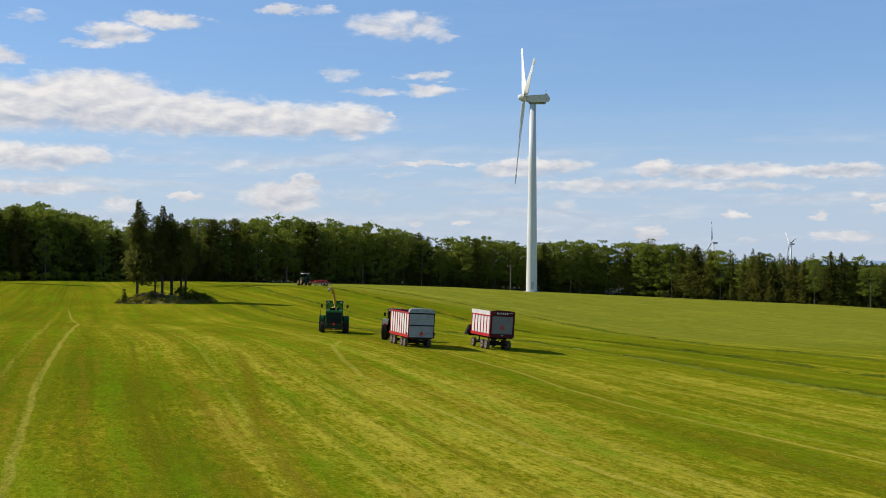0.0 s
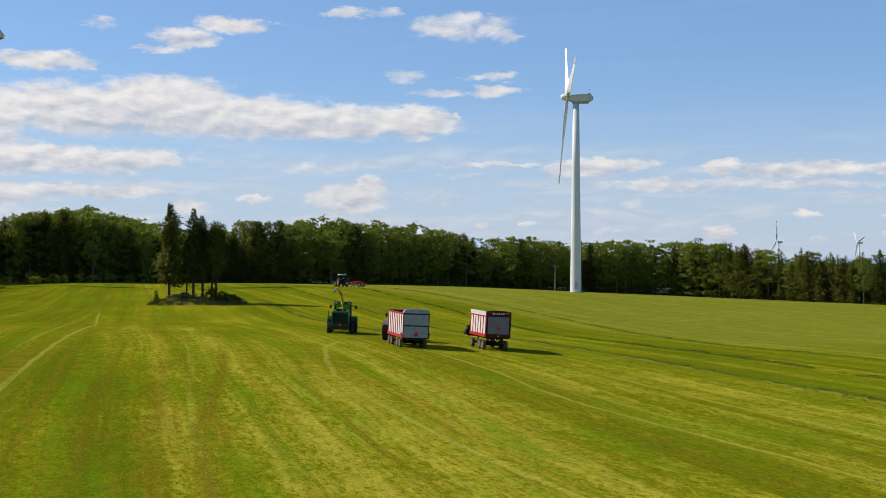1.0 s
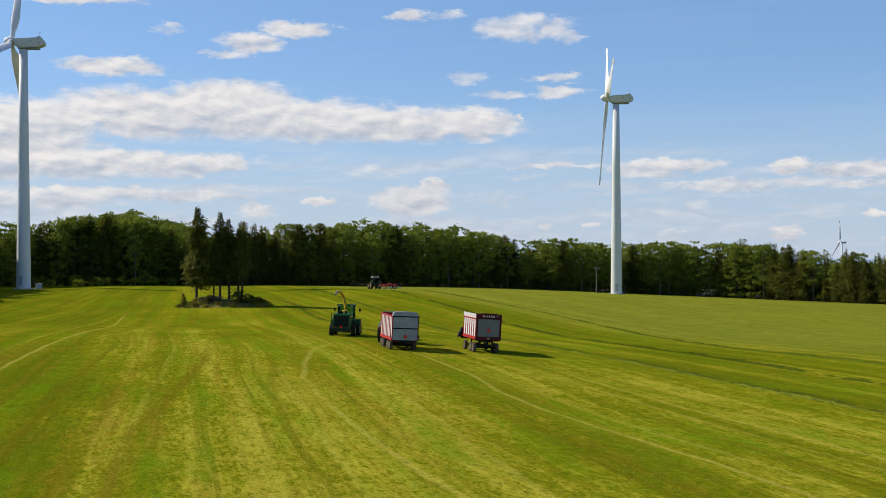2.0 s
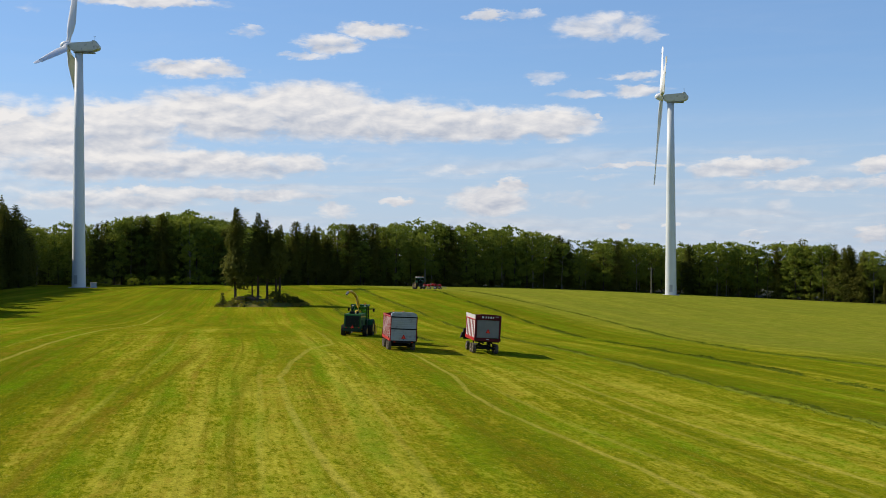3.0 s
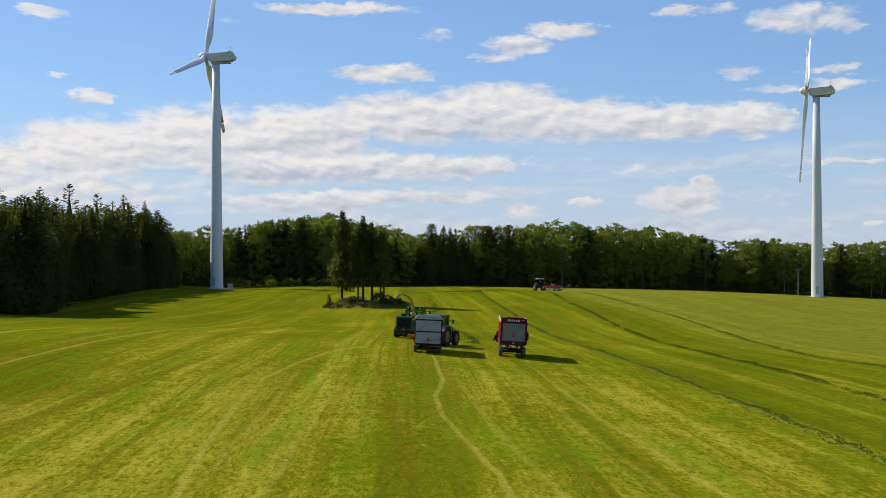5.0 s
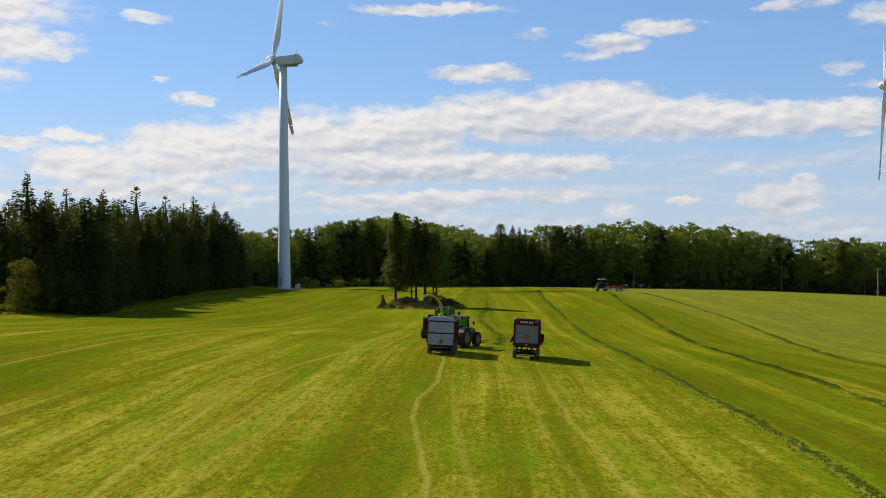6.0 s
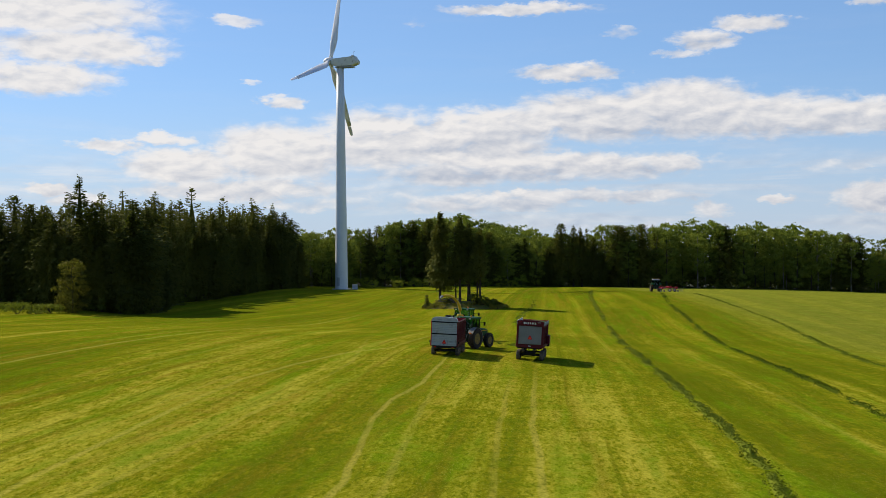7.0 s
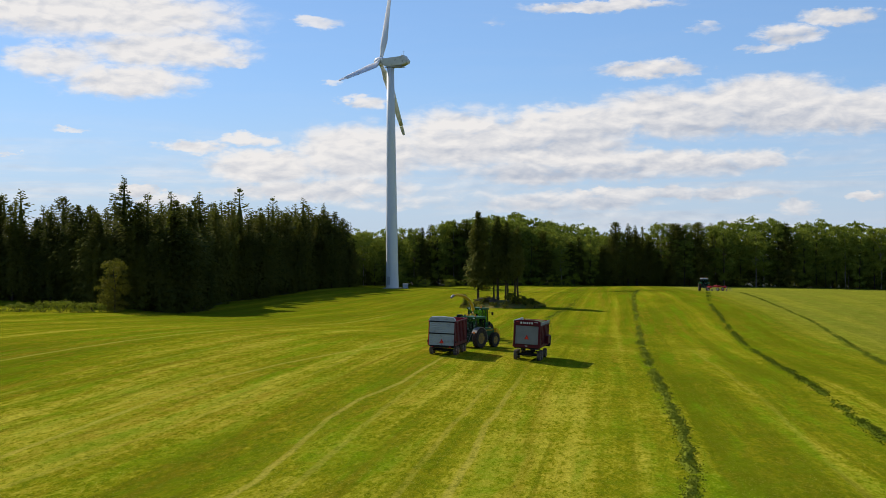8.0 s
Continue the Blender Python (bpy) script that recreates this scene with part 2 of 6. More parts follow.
def lie(x, y):
    """The rolling field's height at a place; it works on numbers and on arrays."""
    x, y = np.asarray(x, float), np.asarray(y, float)
    h = LEVEL[0] + LEVEL[1] * np.clip(x, -220, 260) / 100 + LEVEL[2] * np.clip(y, -60, 480) / 100
    k = 0
    for b in BUMP_Y:
        for a in BUMP_X:
            h = h + BUMPS[k] * np.exp(-((x - a) ** 2 + (y - b) ** 2) / 2312.0)
            k += 1
    # low swells across the strips
    swell = 0.16 * np.sin(0.16 * x + 0.075 * y + 1.3 * np.sin(0.031 * y)) + 0.10 * np.sin(0.11 * y - 0.05 * x + 1.7 * np.sin(0.04 * x)) + 0.05 * np.sin(0.42 * x + 0.17 * y + np.sin(0.05 * y))
    h = h + swell * np.clip((y - 128) / 25, 0.25, 1) * np.clip((330 - y) / 60, 0, 1)
    # far off, the land falls away towards the sea
    d = np.hypot(x, y - 200)
    s = np.clip((d - 350) / 900, 0, 1)
    sea = np.clip((x + 0.3 * y) / 900, 0, 1)
    h = h * (1 - s) + (-34 * sea) * s * s * (3 - 2 * s)
    return h + np.clip((d - 2500) / 600, 0, 1) * (-22 - h) * (sea > 0)


def lay(x, y):
    return float(lie(x, y))


def steps(inner, near, far, grow):
    """Coordinates that are even between the inner bounds and widen outwards."""
    a, b = inner
    mid = list(np.arange(a, b + 1e-6, near))
    out, s, v = [], near, b
    while v < far:
        s *= grow
        v += s
        out.append(min(v, far))
    low, s, v = [], near, a
    while v > -far:
        s *= grow
        v -= s
        low.append(max(v, -far))
    return np.array(low[::-1] + mid + out)


def grid_mesh(name, xs, ys, height):
    nx, ny = len(xs), len(ys)
    X, Y = np.meshgrid(xs, ys)
    Z = height(X, Y)
    verts = np.stack([X, Y, Z], -1).reshape(-1, 3)
    i = (np.arange(ny - 1)[:, None] * nx + np.arange(nx - 1)[None]).ravel()
    faces = np.stack([i, i + 1, i + nx + 1, i + nx], -1)
    me = bpy.data.meshes.new(name)
    me.from_pydata(verts.tolist(), [], faces.tolist())
    me.polygons.foreach_set("use_smooth", [True] * len(me.polygons))
    return me


# The forest's edge along the field, from the dark spruce wood round to the far aspens.
EDGE = [(-205, 136), (-160, 154), (-128, 166), (-112, 166), (-99, 165), (-86, 165), (-87, 173), (-99, 192), (-106, 222), (-111, 246), (-122, 268),
        (-113, 288), (-95, 294), (-73, 310), (-54, 324), (-30, 342), (0, 352), (30, 360), (56, 360), (82, 338), (106, 304), (140, 280), (200, 262)]


def row_of(x, y):
    """Which strip of the mowing a place lies on; the strips fan out over the hill."""
    return (x + 0.37 * (y - 100)) / (1 - 0.0028 * (y - 100))


def row_at(u, y):
    """The x at which the strip u passes y."""
    return u * (1 - 0.0028 * (y - 100)) - 0.37 * (y - 100)


# Bleached wheel tracks: the strip that each keeps to at given y, half width and how bare it is.
TRACKS = [(((52, 5.0), (60, 4.9), (68, 4.1), (76, 3.2), (84, 3.0), (92, 3.9), (104, 3.8), (125, 3.4)), 0.27, 1.0),
          (((56, 13.5), (66, 13.2), (80, 12.6), (88, 12.5), (108, 12.3)), 0.28, 1.0),
          (((51, -7.6), (60, -8.4), (73, -9.1), (86, -9.1), (95, -7.9), (106, -5.7), (113, -2.8), (150, -2.0)), 0.31, 0.9),
          (((50, -29.7), (75, -29.6), (93, -28.9), (120, -27.9), (137, -27.3), (165, -28.6), (194, -29.6)), 0.28, 1.0)]
FAINT_TRACKS = [(((58, 6.9), (80, 5.5), (106, 4.6)), 0.3, 0.5),
                (((58, 11.4), (75, 10.7), (110, 10.3)), 0.26, 0.5),
                (((55, -10.9), (90, -10.5), (106, -6.7)), 0.26, 0.4),
                (((48, -32.2), (75, -31.8), (120, -30.6), (168, -32.0)), 0.26, 0.5),
                (((50, -19.8), (66, -19.6), (98, -18.0), (130, -19.0)), 0.34, 0.35),
                (((58, -4.4), (76, -4.0), (99, -3.6), (131, -9.5)), 0.3, 0.5),
                (((48, -44.0), (90, -42.5), (150, -45.0)), 0.3, 0.4),
                (((60, 30.0), (100, 31.0), (160, 29.5)), 0.3, 0.3),
                (((60, 43.0), (110, 44.0)), 0.3, 0.3)]
# Ruts of flattened, brown stubble, in the same way.
RUTS = [(((49, -19.8), (61, -19.6), (71, -18.4), (80, -17.2), (92, -15.8), (110, -14.5)), 0.42, 0.7), (((52, -21.6), (69, -21.3), (83, -20.6), (100, -19.0)), 0.42, 0.6),
        (((55, -12.3), (69, -12.0), (82, -11.6), (104, -9.8)), 0.30, 0.4), (((54, 1.1), (64, 0.9), (84, -0.3), (114, -2.2)), 0.34, 0.45), (((60, 3.1), (67, 3.8), (78, 5.0), (100, 6.5)), 0.30, 0.35),
        (((60, 8.8), (80, 8.4), (104, 8.0)), 0.34, 0.4), (((52, 16.2), (75, 15.6), (110, 14.6)), 0.34, 0.35), (((50, -24.6), (75, -24.2), (110, -22.8)), 0.36, 0.4)]


def field_tree(name="mown_grass", through=0.0):
    m, g, p = material(name)
    co = g.add("ShaderNodeTexCoord").outputs["Object"]
    xyz = g.add("ShaderNodeSeparateXYZ", {0: co})
    x, y = xyz.outputs[0], g.math("SUBTRACT", xyz.outputs[1], 100.0)
    yy = g.math("MINIMUM", g.math("MAXIMUM", y, -120.0), 240.0)
    wander = g.math("MULTIPLY", g.math("SUBTRACT", g.noise(co, 0.022, 1), 0.5), 3.0)
    u = g.math("DIVIDE", g.math("MULTIPLY_ADD", yy, 0.37, x), g.math("MULTIPLY_ADD", yy, -0.0028, 1.0))
    uw = g.math("ADD", u, wander)

    def strip(a, b, seed, detail=2.0, bend=0.0):
        v = g.add("ShaderNodeCombineXYZ", {0: g.math("MULTIPLY", uw, a), 1: g.math("MULTIPLY", y, b), 2: seed}).outputs[0]
        return g.noise(v, 1.0, detail, 0.55, dist=bend)

    def swath(wide, seed, soft):
        """A tone for each pass of the mower, wide metres across, with frayed edges."""
        at = g.math("ADD", g.math("DIVIDE", uw, wide), g.math("MULTIPLY", g.math("SUBTRACT", g.noise(co, 0.9, 3, 0.7), 0.5), soft))
        cell = g.math("FLOOR", at)
        part_way = g.ramp(g.math("SUBTRACT", at, cell), 0.78, 1.0)
        one, two = [g.add("ShaderNodeTexWhiteNoise", {"W": g.math("ADD", c, seed)}, noise_dimensions="1D").outputs["Value"] for c in (cell, g.math("ADD", cell, 1.0))]
        return g.math("ADD", one, g.math("MULTIPLY", part_way, g.math("SUBTRACT", two, one)))

    broad = strip(0.16, 0.010, 3.0)
    pass_tone = swath(4.4, 3.5, 0.35)
    half_tone = swath(1.9, 41.5, 0.5)
    mid = strip(0.55, 0.02, 9.0, 3.0)
    thin = strip(2.4, 0.05, 14.0, 3.0)
    patch = g.noise(co, 0.06, 4, 0.6)
    blotch = g.noise(co, 0.55, 5, 0.65)
    tuft = g.noise(co, 5.5, 5, 0.70)
    fine = g.noise(co, 17.0, 3, 0.75)
    dark, mid_c, pale, brown = (0.122, 0.142, 0.004, 1), (0.290, 0.276, 0.008, 1), (0.545, 0.475, 0.050, 1), (0.300, 0.175, 0.018, 1)
    k = g.math("ADD", g.math("MULTIPLY", broad, 0.50), g.math("MULTIPLY", mid, 0.30))
    k = g.math("ADD", k, g.math("MULTIPLY", pass_tone, 0.17))
    k = g.math("ADD", k, g.math("MULTIPLY", half_tone, g.ramp(y, 0.0, 60.0, 0.14, 0.05)))
    k = g.math("ADD", k, g.math("MULTIPLY", g.math("SUBTRACT", thin, 0.5), g.ramp(y, -10.0, 50.0, 0.18, 0.05)))
    k = g.math("ADD", k, 0.08)
    k = g.math("ADD", k, g.math("MULTIPLY", g.math("SUBTRACT", patch, 0.5), 0.40))
    k = g.math("ADD", k, g.math("MULTIPLY", g.math("SUBTRACT", blotch, 0.5), 0.20))
    fleck = g.math("ADD", g.math("MULTIPLY", strip(3.6, 1.3, 71.3, 4.0, 0.6), 0.55), g.math("MULTIPLY", strip(8.3, 3.1, 83.4, 3.0, 0.8), 0.45))
    k = g.math("ADD", k, g.math("MULTIPLY", g.math("SUBTRACT", fleck, 0.5), 0.7))
    col = g.mix(g.ramp(k, 0.48, 0.80), dark, mid_c)
    col = g.mix(g.math("MULTIPLY", g.ramp(k, 0.65, 0.88, 0.0, 0.85), g.ramp(y, 20.0, 95.0, 1.0, 0.45)), col, pale)
    # dead thatch in rusty streaks, and lusher regrowth
    col = g.mix(g.math("MULTIPLY", g.ramp(blotch, 0.36, 0.60), g.math("MULTIPLY", g.ramp(strip(1.0, 0.02, 21.0, 3.0), 0.47, 0.62, 0.0, 0.52), g.ramp(x, 30.0, -8.0, 0.25, 1.0))), col, brown)
    col = g.mix(g.math("MULTIPLY", g.ramp(strip(3.0, 0.03, 33.0, 2.0), 0.54, 0.66, 0.0, 0.40), g.ramp(patch, 0.42, 0.6)), col, (0.155, 0.145, 0.006, 1))
    col = g.mix(g.math("MULTIPLY", g.ramp(strip(1.2, 0.008, 57.0, 1.0), 0.60, 0.66, 0.0, 0.55), g.math("MULTIPLY", g.ramp(y, 10.0, 60.0, 1.0, 0.4), g.ramp(patch, 0.40, 0.56, 0.2, 1.0))), col, (0.125, 0.125, 0.004, 1))
    col = g.mix(g.math("MULTIPLY", g.ramp(strip(0.45, 0.05, 41.0, 3.0), 0.50, 0.64, 0.0, 0.65), g.ramp(blotch, 0.35, 0.6)), col, (0.135, 0.265, 0.004, 1))
    col = g.mix(g.ramp(blotch, 0.30, 0.55, 0.35, 0.0), col, (0.140, 0.230, 0.005, 1))
    # the far strip beyond the last windrow is paler and even
    col = g.mix(g.math("MULTIPLY", g.ramp(uw, 46.0, 62.0, 0.0, 0.55), g.ramp(y, 5.0, 60.0)), col, g.mix(g.ramp(blotch, 0.35, 0.65), (0.24, 0.255, 0.030, 1), (0.34, 0.33, 0.050, 1)))
    sway = g.math("MULTIPLY", g.math("SUBTRACT", g.noise(co, 0.16, 2), 0.5), 0.5)
    us = g.math("ADD", u, sway)
    for course, half, bare in TRACKS + FAINT_TRACKS + RUTS:
        rut = (course, half, bare) in RUTS
        at = course[0][1]
        for (y0, u0), (y1, u1) in zip(course, course[1:]):
            at = g.math("ADD", g.ramp(y, y0 - 100, y1 - 100, 0.0, u1 - u0, False), at)
        near = g.math("ABSOLUTE", g.math("SUBTRACT", us, at))
        end = g.ramp(y, course[-1][0] - 124.0, course[-1][0] - 98.0, 1.0, 0.08)
        worn = g.math("MULTIPLY", end, g.ramp(strip(1.5, 0.09, course[0][1]), 0.30, 0.58, 0.5 if bare > 0.8 else 0.2, 1.0))
        if rut:
            col = g.mix(g.math("MULTIPLY", worn, g.ramp(near, half * 1.6, half * 0.3, 0.0, bare)), col, (0.19, 0.135, 0.008, 1))
        else:
            col = g.mix(g.math("MULTIPLY", worn, g.ramp(near, half * 5, half * 1.2, 0.0, bare * 0.18)), col, (0.37, 0.36, 0.02, 1))
            col = g.mix(g.math("MULTIPLY", worn, g.ramp(near, half, half * 0.35, 0.0, bare * 0.50)), col, (0.56, 0.46, 0.08, 1))
    # stubble: tufts, gaps and stray straws
    col = g.mix(g.ramp(fleck, 0.50, 0.36, 0.0, 0.5), col, (0.085, 0.120, 0.003, 1))
    col = g.mix(g.ramp(tuft, 0.56, 0.36, 0.0, 0.36), col, (0.06, 0.09, 0.003, 1))
    col = g.mix(g.ramp(fine, 0.54, 0.38, 0.0, 0.30), col, (0.07, 0.10, 0.003, 1))
    col = g.mix(g.ramp(fine, 0.57, 0.70, 0.0, 0.5), col, (0.80, 0.73, 0.11, 1))
    g.put(p.inputs["Base Color"], col)
    g.put(p.inputs["Roughness"], 0.9)
    g.put(p.inputs["Specular IOR Level"], 0.0)
    hgt = g.math("ADD", g.math("MULTIPLY", tuft, 0.7), g.math("MULTIPLY", fine, 0.3))
    b = g.add("ShaderNodeBump", {"Height": hgt, "Strength": 1.0, "Distance": 0.09})
    g.put(p.inputs["Normal"], b.outputs[0])
    if through:
        tone = g.add("ShaderNodeNewGeometry").outputs["Random Per Island"]
        col = g.mix(g.ramp(tone, 0.0, 0.35, 0.45, 0.0, False), g.mix(g.ramp(tone, 0.6, 1.0, 0.0, 0.5, False), col, (0.52, 0.50, 0.10, 1)), (0.09, 0.14, 0.004, 1))
        g.put(p.inputs["Base Color"], col)
        tr = g.add("ShaderNodeBsdfTranslucent", {"Color": col})
        mx = g.add("ShaderNodeMixShader", {0: through, 1: p.outputs[0], 2: tr.outputs[0]})
        g.tree.links.new(mx.outputs[0], g.tree.nodes["Material Output"].inputs[0])
    return m


GRASS = field_tree()
STUBBLE = field_tree("stubble_blades", 0.45)
ground = new("ground", grid_mesh("ground", steps((-130, 150), 2.0, 4700, 1.16), steps((20, 380), 2.0, 4700, 1.16), lie))
ground.data.materials.append(GRASS)
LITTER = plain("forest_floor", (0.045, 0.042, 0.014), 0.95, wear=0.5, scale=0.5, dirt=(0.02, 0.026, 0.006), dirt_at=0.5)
ground.data.materials.append(LITTER)


def in_field(x, y):
    """Whether a place lies on the field, inside the forest's edge; for arrays."""
    ring = EDGE + [(330, 240), (330, -400), (-330, -400), (-330, 90)]
    odd = np.zeros(np.shape(x), bool)
    for (x0, y0), (x1, y1) in zip(ring, ring[1:] + ring[:1]):
        if y0 != y1:
            odd ^= ((y0 > y) != (y1 > y)) & (x < (x1 - x0) * (y - y0) / (y1 - y0) + x0)
    return odd


mid = np.zeros(len(ground.data.polygons) * 3)
ground.data.polygons.foreach_get("center", mid)
mid = mid.reshape(-1, 3)
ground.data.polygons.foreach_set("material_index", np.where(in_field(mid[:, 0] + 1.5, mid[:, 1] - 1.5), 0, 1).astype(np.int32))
tagged(ground, "rolling hay field of mown yellow-green grass in long strips", "field", kind="structure")


def sea_mesh():
    bm = bmesh.new()
    ring = []
    for r in (2950, 4850):
        ring.append([bm.verts.new((r * math.sin(a), 200 + r * math.cos(a), -20)) for a in np.linspace(radians(-5), radians(100), 60)])
    for i in range(59):
        bm.faces.new((ring[0][i], ring[0][i + 1], ring[1][i + 1], ring[1][i]))
    bmesh.ops.recalc_face_normals(bm, faces=bm.faces)
    me = bpy.data.meshes.new("water")
    bm.to_mesh(me)
    return me


sea = new("water", sea_mesh())
# water colour lightened to hold distance haze and the mirrored sky
sea.data.materials.append(plain("hazed_sea_water", (0.24, 0.34, 0.46), 0.35, wear=0.2, scale=0.004))
tagged(sea, "distant blue strip of open sea on the horizon", "sea", kind="structure")


# ---- making meshes ----
def part(name, bm, mat, parent=None, label="", smooth=False):
    me = bpy.data.meshes.new(name)
    bmesh.ops.recalc_face_normals(bm, faces=bm.faces)
    bm.to_mesh(me)
    bm.free()
    for m in mat if isinstance(mat, (list, tuple)) else (mat,):
        me.materials.append(m)
    if smooth:
        me.polygons.foreach_set("use_smooth", [True] * len(me.polygons))
    ob = new(name, me)
    ob.parent = parent
    if label:
        tagged(ob, label)
    return ob


def root(name, m, label, category, group="", kind=""):
    ob = new(name)
    ob.empty_display_size = 0.2
    ob.matrix_basis = m
    return tagged(ob, label, category, group, kind)


def box(bm, c, s, bevel=0.0, m=None):
    """A box with centre c and size s, its edges rounded by bevel."""
    geo = bmesh.ops.create_cube(bm, size=1.0)["verts"]
    mat = Matrix.Translation(c) @ Matrix.Diagonal((*s, 1))
    bmesh.ops.transform(bm, matrix=(m @ mat) if m else mat, verts=geo)
    if bevel:
        edges = list({e for v in geo for e in v.link_edges})
        bmesh.ops.bevel(bm, geom=edges, offset=bevel, segments=2, affect="EDGES", profile=0.6)
    return bm


def rod(bm, a, b, r0, r1=None, seg=10, caps=True):
    """A round bar from a to b, tapering from r0 to r1."""
    a, b = Vector(a), Vector(b)
    r1 = r0 if r1 is None else r1
    q = (b - a).to_track_quat("Z", "Y").to_matrix()
    u, v = q.col[0], q.col[1]
    ra, rb = [], []
    for i in range(seg):
        d = u * math.cos(2 * math.pi * i / seg) + v * math.sin(2 * math.pi * i / seg)
        ra.append(bm.verts.new(a + d * r0))
        rb.append(bm.verts.new(b + d * r1))
    for i in range(seg):
        j = (i + 1) % seg
        bm.faces.new((ra[i], ra[j], rb[j], rb[i]))
    if caps:
        bm.faces.new(ra[::-1])
        bm.faces.new(rb)
    return bm


def lathe(bm, profile, axis, origin=(0, 0, 0), seg=28):
    """Turns a profile of (along, radius) about an axis through origin."""
    o, ax = Vector(origin), Vector(axis).normalized()
    q = ax.to_track_quat("Z", "Y").to_matrix()
    u, v = q.col[0], q.col[1]
    rings = []
    for t, r in profile:
        rings.append([bm.verts.new(o + ax * t + (u * math.cos(2 * math.pi * i / seg) + v * math.sin(2 * math.pi * i / seg)) * max(r, 1e-4)) for i in range(seg)])
    for a, b in zip(rings, rings[1:]):
        for i in range(seg):
            j = (i + 1) % seg
            bm.faces.new((a[i], a[j], b[j], b[i]))
    bm.faces.new(rings[0][::-1])
    bm.faces.new(rings[-1])
    return bm


def slab(bm, outline, axis, lo, hi, bevel=0.0):
    """A flat outline of (a, b) pairs pushed along an axis (0, 1, 2) from lo to hi."""
    def put(a, b, t):
        v = [a, b]
        v.insert(axis, t)
        return bm.verts.new(v)
    f = [put(a, b, lo) for a, b in outline]
    t = [put(a, b, hi) for a, b in outline]
    made = [bm.faces.new(f), bm.faces.new(t[::-1])]
    n = len(outline)
    for i in range(n):
        made.append(bm.faces.new((f[i], t[i], t[(i + 1) % n], f[(i + 1) % n])))
    if bevel:
        edges = list({e for fc in made for e in fc.edges})
        bmesh.ops.bevel(bm, geom=edges, offset=bevel, segments=2, affect="EDGES", profile=0.6)
    return bm


def tube(bm, pts, radii, seg=8, squash=1.0):
    """A bent tube through pts."""
    pts = [Vector(p) for p in pts]
    rings = []
    for i, p in enumerate(pts):
        d = (pts[min(i + 1, len(pts) - 1)] - pts[max(i - 1, 0)]).normalized()
        side = d.cross(Vector((0, 0, 1)))
        side = side.normalized() if side.length > 1e-3 else Vector((1, 0, 0))
        up = side.cross(d)
        r = radii[i] if isinstance(radii, (list, tuple)) else radii
        rings.append([bm.verts.new(p + side * r * squash * math.cos(2 * math.pi * k / seg) + up * r * math.sin(2 * math.pi * k / seg)) for k in range(seg)])
    for a, b in zip(rings, rings[1:]):
        for k in range(seg):
            j = (k + 1) % seg
            bm.faces.new((a[k], a[j], b[j], b[k]))
    bm.faces.new(rings[0][::-1])
    bm.faces.new(rings[-1])
    return bm


# ---- trees ----
def tri_mesh(name, verts, faces, mat, parent=None):
    me = bpy.data.meshes.new(name)
    me.from_pydata([tuple(v) for v in verts], [], faces)
    me.materials.append(mat)
    ob = new(name, me)
    ob.parent = parent
    return ob


def core(V, F, rng, rings, seg=9):
    """An uneven, closed mass of foliage inside a crown: rings of (height, radius)."""
    n = len(V)
    for z, q in rings:
        for k in range(seg):
            a, f = 2 * math.pi * k / seg, q * rng.uniform(0.72, 1.15)
            V.append((f * math.cos(a), f * math.sin(a), z + rng.uniform(-0.3, 0.3)))
    for i in range(len(rings) - 1):
        for k in range(seg):
            j = (k + 1) % seg
            p = n + i * seg
            F += [(p + k, p + j, p + seg + j), (p + k, p + seg + j, p + seg + k)]


